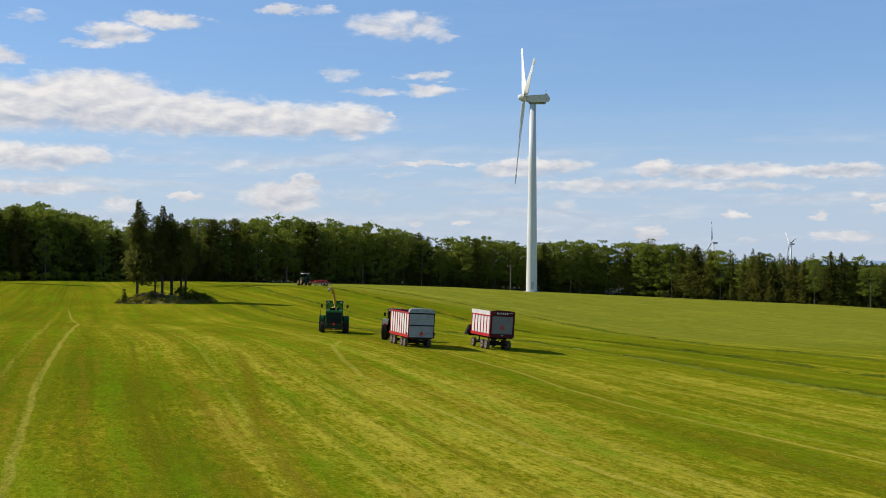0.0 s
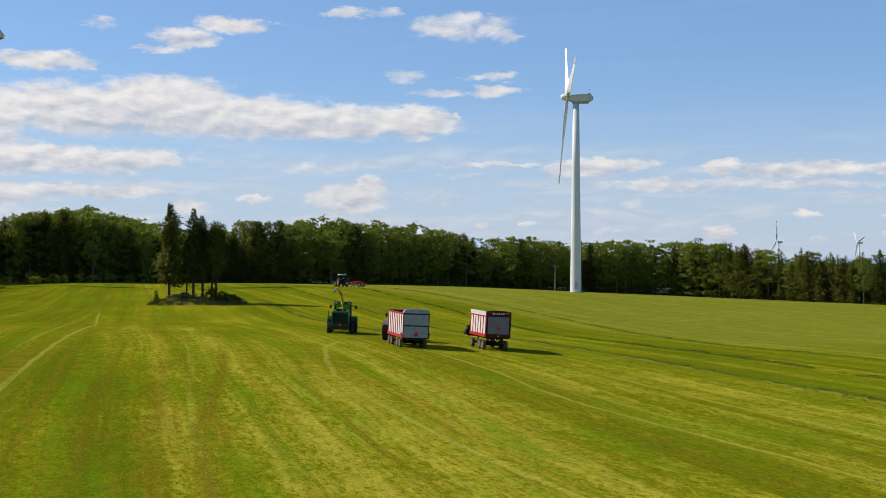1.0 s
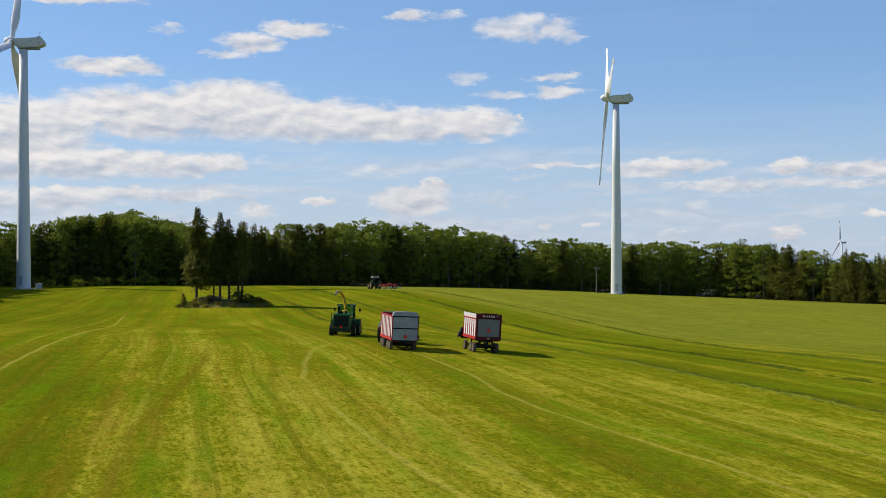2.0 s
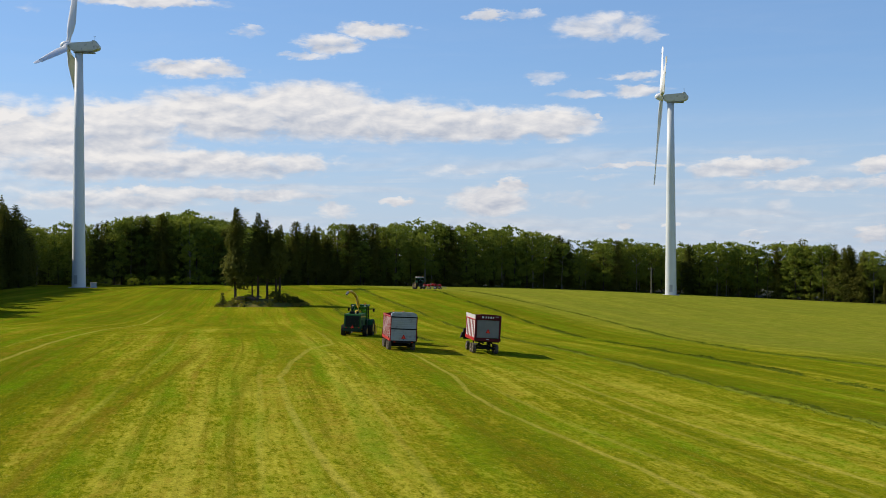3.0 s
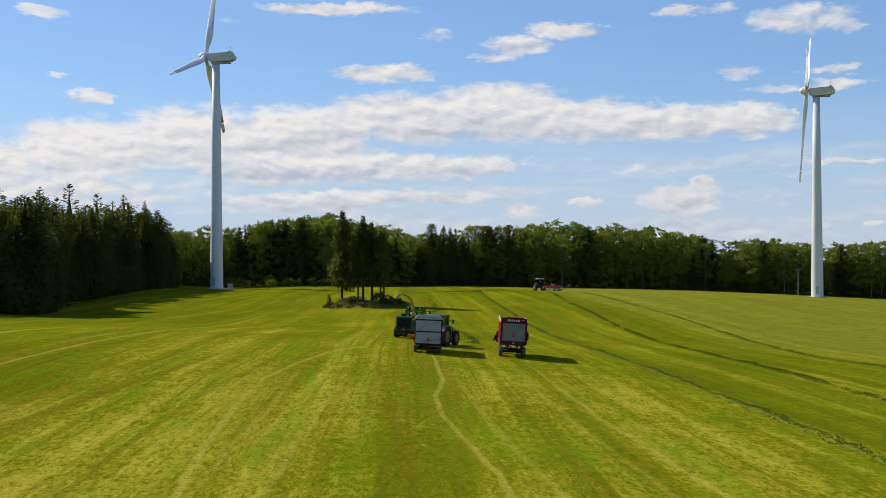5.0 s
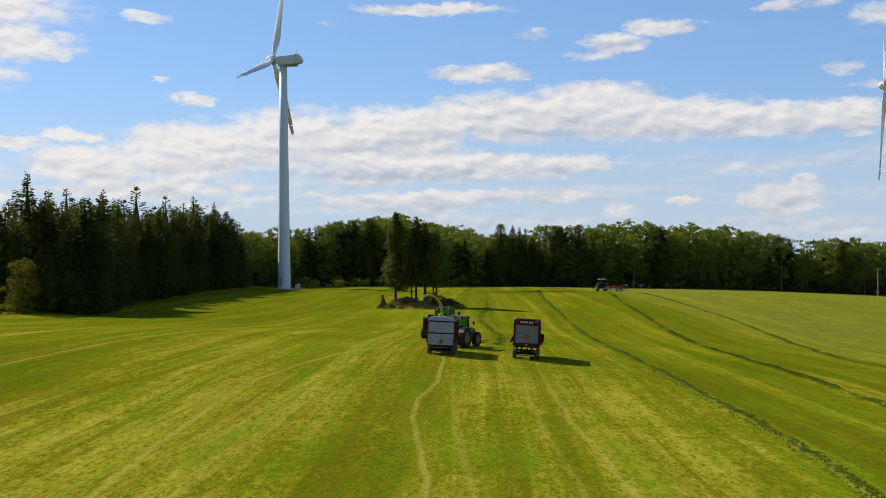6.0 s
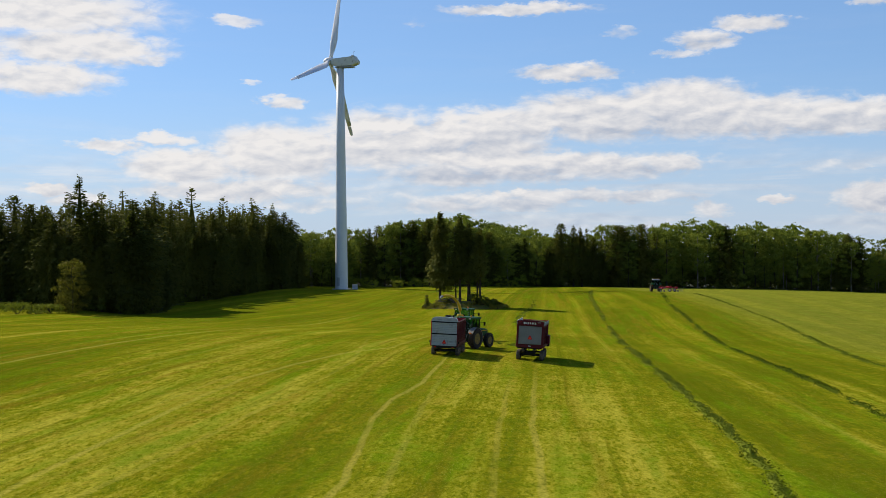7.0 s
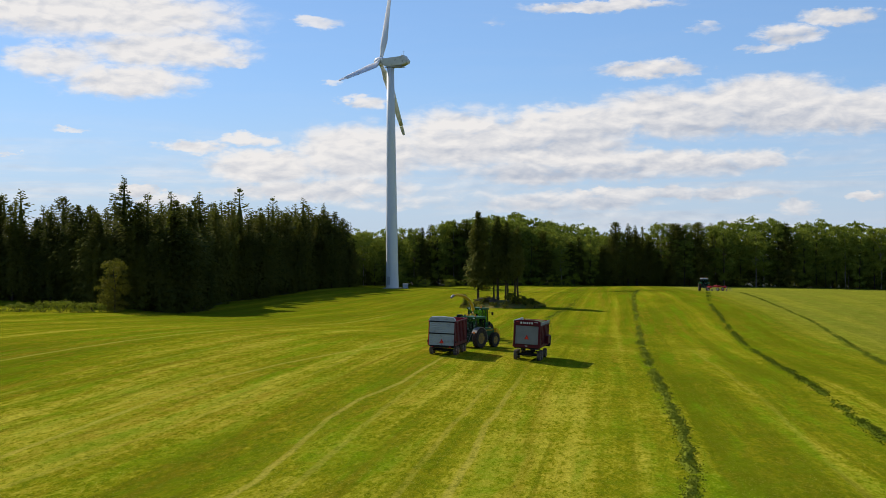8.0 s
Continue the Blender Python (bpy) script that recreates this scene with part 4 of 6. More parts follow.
DUSTY_RUBBER = plain("dusty_tyre_rubber", (0.085, 0.070, 0.052), 0.9, wear=0.3, scale=5, dirt=(0.17, 0.135, 0.09), dirt_at=0.55)
DUSTY_RIM = plain("dusty_rim", (0.24, 0.20, 0.15), 0.7, wear=0.25, scale=5, dirt=(0.12, 0.09, 0.06), dirt_at=0.52)
GREEN = plain("green_paint", (0.010, 0.080, 0.014), 0.5, wear=0.15, scale=2.5, dirt=(0.05, 0.08, 0.03), dirt_at=0.68)
DARK_GREEN = plain("dark_green_paint", (0.006, 0.026, 0.010), 0.45, wear=0.2, scale=2.5)
YELLOW = plain("yellow_paint", (0.62, 0.36, 0.015), 0.42, wear=0.12, scale=3, dirt=(0.30, 0.18, 0.04), dirt_at=0.68)
# Dusty yellow, darkened further for the shade that the rims stand in.
OLD_YELLOW = plain("dusty_shaded_yellow_paint", (0.30, 0.19, 0.03), 0.6, wear=0.25, scale=5, dirt=(0.10, 0.085, 0.05), dirt_at=0.5)
STEEL = plain("worn_steel", (0.22, 0.21, 0.20), 0.5, metal=0.6, wear=0.25, scale=5)
# Dusty fender colour, paled to include the glare of the sky on it.
FENDER_GREY = plain("dusty_glare_grey_fender", (0.20, 0.20, 0.17), 0.55, wear=0.15, scale=4, dirt=(0.10, 0.10, 0.09))
ORANGE_RED = plain("fluorescent_orange", (0.85, 0.06, 0.02), 0.5, wear=0.05, scale=4)
SIGN_RED = plain("sign_red", (0.45, 0.01, 0.015), 0.4, wear=0.05, scale=4)
AMBER = plain("amber_lens", (0.80, 0.22, 0.02), 0.2, wear=0.05, scale=4)
RED_LENS = plain("red_lens", (0.45, 0.01, 0.01), 0.2, wear=0.05, scale=4)
LETTER = plain("pale_lettering", (0.62, 0.60, 0.58), 0.5, wear=0.05, scale=4)
SILAGE = plain("chopped_grass", (0.07, 0.085, 0.02), 0.95, wear=0.4, scale=9, bump=0.8)


def glass_tree():
    """Thin tinted pane: seen through, with a weak reflection."""
    m, g, p = material("tinted_glass")
    clear = g.add("ShaderNodeBsdfTransparent", {"Color": (0.55, 0.74, 0.60, 1)})
    shine = g.add("ShaderNodeBsdfGlossy", {"Color": (0.9, 0.9, 0.9, 1), "Roughness": 0.06})
    slant = g.add("ShaderNodeLayerWeight", {"Blend": 0.5}).outputs["Facing"]
    bend = g.math("MULTIPLY_ADD", g.math("POWER", slant, 4.0), 0.2, 0.01)
    mx = g.add("ShaderNodeMixShader", {0: bend, 1: clear.outputs[0], 2: shine.outputs[0]})
    g.tree.links.new(mx.outputs[0], g.tree.nodes["Material Output"].inputs[0])
    return m


GLASS = glass_tree()


def wheel(parent, x, y, r, w, rim, rim_r=None, lugs=0, tyre=RUBBER, side=1, seg=30):
    """A wheel at its axle (x, y), standing on z = 0: hub > tyre, rim. side: +1 shows its face to +x."""
    rim_r = rim_r or r * 0.58
    bm = bmesh.new()
    lathe(bm, [(-0.10 * side, rim_r * 0.35), (0.02 * side, rim_r * 0.34), (0.10 * side, rim_r * 0.26), (0.14 * side, rim_r * 0.14)], (1, 0, 0), (x + side * 0.05, y, r), 14)
    for k in range(6):
        a = k * math.pi / 3
        rod(bm, (x + side * 0.10, y + rim_r * 0.24 * math.cos(a), r + rim_r * 0.24 * math.sin(a)), (x + side * 0.15, y + rim_r * 0.24 * math.cos(a), r + rim_r * 0.24 * math.sin(a)), 0.025, seg=5)
    hub = part("wheel", bm, rim, parent)
    bm = bmesh.new()
    h = w / 2
    lathe(bm, [(-h * 0.80, rim_r), (-h, rim_r + (r - rim_r) * 0.35), (-h, r * 0.93), (-h * 0.78, r * 0.985), (h * 0.78, r * 0.985), (h, r * 0.93), (h, rim_r + (r - rim_r) * 0.35), (h * 0.80, rim_r), (h * 0.5, rim_r * 0.98), (-h * 0.5, rim_r * 0.98), (-h * 0.80, rim_r)], (1, 0, 0), (x, y, r), seg)
    for k in range(lugs):
        for s in (-1, 1):
            a = 2 * math.pi * (k + (0.25 if s > 0 else -0.25)) / lugs
            m = Matrix.Translation((x + s * h * 0.48, y, r)) @ Matrix.Rotation(a, 4, "X") @ Matrix.Translation((0, 0, r * 0.995)) @ Matrix.Rotation(radians(s * 38), 4, "Z")
            box(bm, (0, 0, 0), (w * 0.60, 0.055, 0.07), 0, m)
    part("tyre", bm, tyre, hub, smooth=False)
    bm = bmesh.new()
    d = side * h
    lathe(bm, [(d * 0.82, rim_r * 1.02), (d * 0.86, rim_r * 0.97), (d * 0.55, rim_r * 0.86), (d * 0.30, rim_r * 0.60), (d * 0.34, rim_r * 0.30), (d * 0.30, 0.02)] if side > 0 else [(d * 0.30, 0.02), (d * 0.34, rim_r * 0.30), (d * 0.30, rim_r * 0.60), (d * 0.55, rim_r * 0.86), (d * 0.86, rim_r * 0.97), (d * 0.82, rim_r * 1.02)], (1, 0, 0), (x, y, r), 22)
    lathe(bm, [(-d * 0.82, rim_r * 0.99), (-d * 0.3, rim_r * 0.9), (-d * 0.25, 0.05)], (1, 0, 0), (x, y, r), 18)
    part("rim", bm, rim, hub)
    return hub


def slow_sign(parent, x, y, z, s=0.40):
    """The triangular slow-vehicle emblem, with its darker border."""
    bm = bmesh.new()
    c = 0.14 * s
    slab(bm, [(x - s / 2, z - s * 0.43 + c * 0.4), (x - s / 2 + c, z - s * 0.43), (x + s / 2 - c, z - s * 0.43), (x + s / 2, z - s * 0.43 + c * 0.4), (x + c * 0.5, z + s * 0.45), (x - c * 0.5, z + s * 0.45)], 1, y - 0.012, y)
    sign = part("slow_sign", bm, SIGN_RED, parent, "red and orange triangular slow-vehicle sign")
    bm = bmesh.new()
    slab(bm, [(x - s * 0.33, z - s * 0.31), (x + s * 0.33, z - s * 0.31), (x, z + s * 0.28)], 1, y - 0.020, y - 0.012)
    part("sign_centre", bm, ORANGE_RED, sign)
    return sign


def ribbed(bm, x0, x1, z0, z1, y, depth, n, axis="x"):
    """A sheet in the x-z plane at y with n rolled ribs; axis: the way in which the ribs run."""
    if axis == "x":
        for k in range(n):
            a, b = z0 + (z1 - z0) * k / n, z0 + (z1 - z0) * (k + 1) / n
            m = (b - a) * 0.12
            slab(bm, [(y, a), (y, b), (y - depth * 0.3, b), (y - depth, b - m), (y - depth, a + m), (y - depth * 0.3, a)], 0, x0, x1)
    return bm


def side_panel(bm, x, out, y0, y1, z0, z1, n):
    """One sheet of a wagon's side with n shallow horizontal folds. out: +1 or -1."""
    for k in range(n):
        a, b = z0 + (z1 - z0) * k / n, z0 + (z1 - z0) * (k + 1) / n
        m = (b - a) * 0.2
        slab(bm, [(x, a), (x, b), (x + out * 0.012, b), (x + out * 0.03, b - m), (x + out * 0.03, a + m), (x + out * 0.012, a)], 1, y0, y1)
    return bm


def axle_set(top, ys, half, r, w, tyre):
    for y in ys:
        bm = bmesh.new()
        rod(bm, (-half, y, r), (half, y, r), 0.06, seg=8)
        box(bm, (0, y, r + 0.05), (half * 1.5, 0.1, 0.1), 0.01)
        part("axle", bm, BLACK, top)
        for s in (-1, 1):
            wheel(top, s * half, y, r, w, DUSTY_RIM if tyre is DUSTY_RUBBER else YELLOW, tyre=tyre, side=s, seg=26)


def tilt_on_field(x, y, yaw):
    """The pose of a thing that stands on the sloping field."""
    d = 1.5
    nx, ny = (lay(x - d, y) - lay(x + d, y)) / (2 * d), (lay(x, y - d) - lay(x, y + d)) / (2 * d)
    n = Vector((nx, ny, 1)).normalized()
    m = n.rotation_difference(Vector((0, 0, 1))).inverted().to_matrix().to_4x4()
    return Matrix.Translation((x, y, lay(x, y))) @ m @ Matrix.Rotation(radians(yaw), 4, "Z")


def grey_wagon(x, y, yaw):
    """The forage wagon with the blue-grey rear door, white side sheets and eight wheels. Its rear stands at y = 0."""
    top = root("forage_wagon", tilt_on_field(x, y, yaw), "forage wagon with blue-grey ribbed rear, white sides and red frame", "trailer", "forage wagons")
    W, L, z0, z1 = 1.15, 5.4, 0.88, 2.98
    bm = bmesh.new()
    for s in (-1, 1):
        box(bm, (s * 0.45, L / 2 + 0.2, z0 - 0.12), (0.12, L + 0.2, 0.2), 0.015)
    for y0 in (0.15, 1.7, 3.4, 5.0, L):
        box(bm, (0, y0, z0 - 0.06), (2 * W - 0.1, 0.1, 0.1), 0.01)
    box(bm, (0, 0.02, z0 - 0.10), (1.5, 0.08, 0.16), 0.01)
    part("chassis", bm, BLACK, top)
    bm = bmesh.new()
    box(bm, (0, L / 2, z0), (2 * W - 0.06, L - 0.06, 0.05))
    part("floor_boards", bm, BARK, top)
    bm = bmesh.new()
    ribbed(bm, -W + 0.04, W - 0.04, z0 + 0.02, 1.90, 0.05, 0.05, 7)
    part("lower_door", bm, GREY_SHEET, top)
    bm = bmesh.new()
    ribbed(bm, -W + 0.04, W - 0.04, 1.97, z1 - 0.05, 0.05, 0.05, 6)
    part("upper_door", bm, GREY_SHEET, top)
    for z in (1.935, z1):
        bm = bmesh.new()
        box(bm, (0, 0.01, z), (2 * W + 0.02, 0.10, 0.10), 0.012)
        part("door_bar", bm, BLACK, top)
    # rounded hood over the rear
    arc = [(-W, z1 + 0.03), (-W, z1 + 0.17), (-W + 0.07, z1 + 0.31), (-W + 0.2, z1 + 0.40), (0, z1 + 0.45), (W - 0.2, z1 + 0.40), (W - 0.07, z1 + 0.31), (W, z1 + 0.17), (W, z1 + 0.03)]
    bm = bmesh.new()
    slab(bm, arc, 1, 0.0, 0.05, 0.0)
    hood = part("hood_end", bm, GREY_SHEET, top)
    for x0 in (-0.42, 0.38):
        bm = bmesh.new()
        box(bm, (x0, -0.008, z1 + 0.22), (0.34, 0.014, 0.10))
        part("faded_mark", bm, DULL_GREY, hood)
    bm = bmesh.new()
    inner = [(a * 0.97, b - 0.035) for a, b in arc]
    for (a0, b0), (a1, b1), (c0, d0), (c1, d1) in zip(arc, arc[1:], inner, inner[1:]):
        f = [bm.verts.new(v) for v in ((a0, 0.05, b0), (a1, 0.05, b1), (a1, 0.42, b1), (a0, 0.42, b0), (c0, 0.05, d0), (c1, 0.05, d1), (c1, 0.42, d1), (c0, 0.42, d0))]
        for q in ((0, 1, 2, 3), (7, 6, 5, 4), (3, 2, 6, 7), (0, 4, 5, 1)):
            bm.faces.new([f[i] for i in q])
    part("hood", bm, GALVANISED, top, "rounded pale sheet hood", smooth=False)
    # right-hand frame: the left side's red with its shade put into the colour
    for s, sheet in ((-1, WHITE_SHEET), (1, DARK_SHADED_RED)):
        n = 8
        for k in range(n + 1):
            bm = bmesh.new()
            box(bm, (s * (W + 0.015), 0.08 + (L - 0.16) * k / n, (z0 + z1) / 2), (0.085, 0.07, z1 - z0 + 0.06), 0.012)
            part("side_post", bm, RED if s < 0 else DARK_SHADED_RED, top)
            if k < n:
                bm = bmesh.new()
                side_panel(bm, s * W - s * 0.02, s, 0.12 + (L - 0.16) * k / n, 0.04 + (L - 0.16) * (k + 1) / n, z0 + 0.22, z1 - 0.06, 9)
                part("side_sheet", bm, sheet, top)
        bm = bmesh.new()
        box(bm, (s * (W + 0.03), L / 2, z0 + 0.10), (0.12, L, 0.24), 0.015)
        part("lower_rail", bm, RED if s < 0 else DARK_SHADED_RED, top)
        bm = bmesh.new()
        box(bm, (s * (W + 0.03), L / 2, z1 + 0.02), (0.12, L, 0.10), 0.015)
        part("top_rail", bm, RED if s < 0 else DARK_SHADED_RED, top)
        bm = bmesh.new()
        box(bm, (s * (W + 0.13), 0.16, 1.22), (0.09, 0.10, 0.18), 0.015)
        part("marker_lamp", bm, BLACK, top)
        bm = bmesh.new()
        box(bm, (s * 0.78, -0.02, z0 - 0.10), (0.16, 0.05, 0.08), 0.01)
        part("tail_lamp", bm, RED_LENS, top)
    bm = bmesh.new()
    slab(bm, [(-W, z0), (W, z0), (W, z1 + 0.1), (-W, z1 + 0.1)], 1, L - 0.06, L, 0.01)
    part("front_wall", bm, RED, top)
    bm = bmesh.new()
    for s in (-1, 1):
        rod(bm, (s * 0.5, L, z0 - 0.2), (0, L + 1.7, 0.55), 0.05, seg=6)
    box(bm, (0, L + 1.75, 0.52), (0.12, 0.3, 0.08), 0.02)
    part("drawbar", bm, BLACK, top)
    axle_set(top, (1.05, 1.95, 4.05, 4.95), 1.08, 0.38, 0.27, DUSTY_RUBBER)
    slow_sign(top, 0.02, -0.01, 1.25)
    bm = bmesh.new()
    box(bm, (0.0, -0.012, 1.0), (0.06, 0.03, 0.08), 0.01)
    part("latch", bm, BLACK, top)
    return top


def red_wagon(x, y, yaw):
    """The forage wagon with the dark red header over a grey door and tall extension boards."""
    top = root("forage_wagon", tilt_on_field(x, y, yaw), "dark red forage wagon with grey rear door and pale side sheets", "trailer", "forage wagons")
    W, L, z0, z1, ze = 1.13, 4.9, 1.18, 3.02, 3.46
    bm = bmesh.new()
    for s in (-1, 1):
        box(bm, (s * 0.42, L / 2, z0 - 0.14), (0.12, L, 0.22), 0.015)
    for y0 in (0.2, 1.5, 3.2, L - 0.2):
        box(bm, (0, y0, z0 - 0.07), (2 * W - 0.1, 0.1, 0.1), 0.01)
    part("chassis", bm, BLACK, top)
    bm = bmesh.new()
    box(bm, (0, 1.5, 0.62), (0.8, 1.3, 0.16), 0.02)
    rod(bm, (0, 1.5, 0.6), (0, 4.6, 0.6), 0.08, seg=8)
    for s in (-1, 1):
        for yy in (0.9, 2.1):
            rod(bm, (s * 0.45, yy, 0.62), (s * 0.45, 1.5, z0 - 0.2), 0.05, seg=6)
        rod(bm, (s * 0.45, 4.5, 0.6), (s * 0.45, 4.5, z0 - 0.2), 0.06, seg=6)
    part("running_gear", bm, BLACK, top)
    bm = bmesh.new()
    box(bm, (0, L / 2, z0), (2 * W - 0.06, L - 0.06, 0.05))
    part("floor_boards", bm, BARK, top)
    bm = bmesh.new()
    box(bm, (0, L * 0.45, z0 + 1.1), (2 * W - 0.12, L * 0.85, 2.1), 0.25)
    part("load", bm, SILAGE, top, "chopped green grass filling the wagon")
    # rear frame
    for s in (-1, 1):
        bm = bmesh.new()
        box(bm, (s * (W - 0.05), 0.05, (z0 + z1) / 2 + 0.05), (0.16, 0.14, z1 - z0 + 0.1), 0.015)
        part("rear_post", bm, DARK_SHADED_RED, top)
    bm = bmesh.new()
    box(bm, (0, 0.04, z0 + 0.10), (2 * W - 0.1, 0.16, 0.28), 0.02)
    part("rear_sill", bm, DARK_SHADED_RED, top)
    bm = bmesh.new()
    slab(bm, [(-W - 0.02, z1 + 0.02), (W + 0.02, z1 + 0.02), (W + 0.02, z1 + 0.44), (0.55, z1 + 0.53), (-0.55, z1 + 0.53), (-W - 0.02, z1 + 0.44)], 1, -0.03, 0.10, 0.012)
    header = part("header", bm, DARK_SHADED_RED, top, "dark red header board with pale marks")
    for k, (a, w) in enumerate(((-0.47, 0.17), (-0.32, 0.05), (-0.20, 0.11), (-0.04, 0.11), (0.13, 0.13), (0.31, 0.14))):
        bm = bmesh.new()
        box(bm, (a * 1.2 + 0.05, -0.036, z1 + 0.26), (w * 0.95, 0.012, 0.17))
        part("mark", bm, LETTER, header)
    for a, w in ((-0.85, 0.28), (0.78, 0.3)):
        bm = bmesh.new()
        box(bm, (a, -0.036, z1 + 0.34), (w, 0.012, 0.045))
        part("small_mark", bm, GALVANISED if a > 0 else RED, header)
    bm = bmesh.new()
    box(bm, (0, 0.035, (z0 + z1) / 2 + 0.13), (2 * W - 0.28, 0.06, z1 - z0 - 0.28), 0.012)
    door = part("rear_door", bm, DOOR_GREY, top)
    for zz in (z0 + 0.34, z1 - 0.10):
        bm = bmesh.new()
        box(bm, (0, 0.0, zz), (2 * W - 0.34, 0.02, 0.03))
        part("door_fold", bm, DOOR_GREY, door)
    bm = bmesh.new()
    box(bm, (0, -0.05, z0 + 0.12), (0.22, 0.02, 0.06))
    part("plate", bm, LETTER, top)
    # red of the right side is darkened too, as it stands in shade
    for s, sheet in ((-1, WHITE_SHEET), (1, DARK_SHADED_RED)):
        n = 6
        for k in range(n + 1):
            bm = bmesh.new()
            box(bm, (s * (W + 0.015), 0.16 + (L - 0.22) * k / n, (z0 + z1) / 2), (0.085, 0.085, z1 - z0), 0.012)
            part("side_post", bm, RED if s < 0 else DARK_SHADED_RED, top)
            if k < n:
                bm = bmesh.new()
                side_panel(bm, s * W - s * 0.02, s, 0.21 + (L - 0.22) * k / n, 0.11 + (L - 0.22) * (k + 1) / n, z0 + 0.24, z1 - 0.03, 7)
                part("side_sheet", bm, sheet, top)
        bm = bmesh.new()
        box(bm, (s * (W + 0.03), L / 2 + 0.05, z0 + 0.11), (0.12, L - 0.1, 0.26), 0.015)
        part("lower_rail", bm, RED if s < 0 else DARK_SHADED_RED, top)
        bm = bmesh.new()
        box(bm, (s * (W + 0.03), L / 2 + 0.05, z1 + 0.02), (0.11, L - 0.1, 0.09), 0.012)
        part("top_rail", bm, RED if s < 0 else DARK_SHADED_RED, top)
        # extension boards lean out a little
        for k in range(4):
            bm = bmesh.new()
            a, b = 0.12 + (L - 0.1) * k / 4, 0.09 + (L - 0.1) * (k + 1) / 4
            zt = ze if s < 0 else ze - 0.10
            f = [(s * (W + 0.02), z1 + 0.06), (s * (W + 0.05), z1 + 0.06), (s * (W + 0.09), zt), (s * (W + 0.06), zt)]
            slab(bm, f, 1, a, b)
            part("extension_board", bm, WHITE_SHEET if s < 0 else DULL_GREY, top)
    bm = bmesh.new()
    slab(bm, [(-W, z0), (W, z0), (W, z1 + 0.3), (-W, z1 + 0.3)], 1, L - 0.06, L, 0.01)
    part("front_wall", bm, RED, top)
    # cross conveyor at the front
    bm = bmesh.new()
    slab(bm, [(L + 0.02, 0.95), (L + 0.62, 1.10), (L + 0.62, 1.75), (L + 0.3, 1.95), (L + 0.02, 1.95)], 0, -W - 0.22, W + 0.2, 0.03)
    part("cross_conveyor", bm, BLACK, top)
    bm = bmesh.new()
    slab(bm, [(-W - 0.5, 1.02), (-W - 0.22, 1.18), (-W - 0.22, 1.62), (-W - 0.34, 1.55)], 1, L + 0.08, L + 0.56, 0.01)
    part("conveyor_spout", bm, BLACK, top)
    bm = bmesh.new()
    rod(bm, (0, 4.5, 0.58), (0, L + 2.0, 0.45), 0.06, seg=6)
    part("drawbar", bm, BLACK, top)
    bm = bmesh.new()
    box(bm, (W + 0.22, 3.2, 1.75), (0.3, 1.0, 0.75), 0.05)
    part("drive_cover", bm, DARK_SHADED_RED, top)
    axle_set(top, (0.95, 1.98), 1.02, 0.43, 0.30, DUSTY_RUBBER)
    axle_set(top, (4.5,), 0.98, 0.42, 0.28, DUSTY_RUBBER)
    slow_sign(top, 0.0, -0.01, z0 + 0.86)
    return top


def pane(parent, corners, thick=0.012):
    """A glass pane with four corners."""
    bm = bmesh.new()
    c = [Vector(p) for p in corners]
    n = (c[1] - c[0]).cross(c[2] - c[0]).normalized() * thick
    a, b = [bm.verts.new(p) for p in c], [bm.verts.new(p + n) for p in c]
    bm.faces.new(a)
    bm.faces.new(b[::-1])
    for i in range(4):
        bm.faces.new((a[i], b[i], b[(i + 1) % 4], a[(i + 1) % 4]))
    ob = part("pane", bm, GLASS, parent)
    ob.visible_shadow = False
    return ob


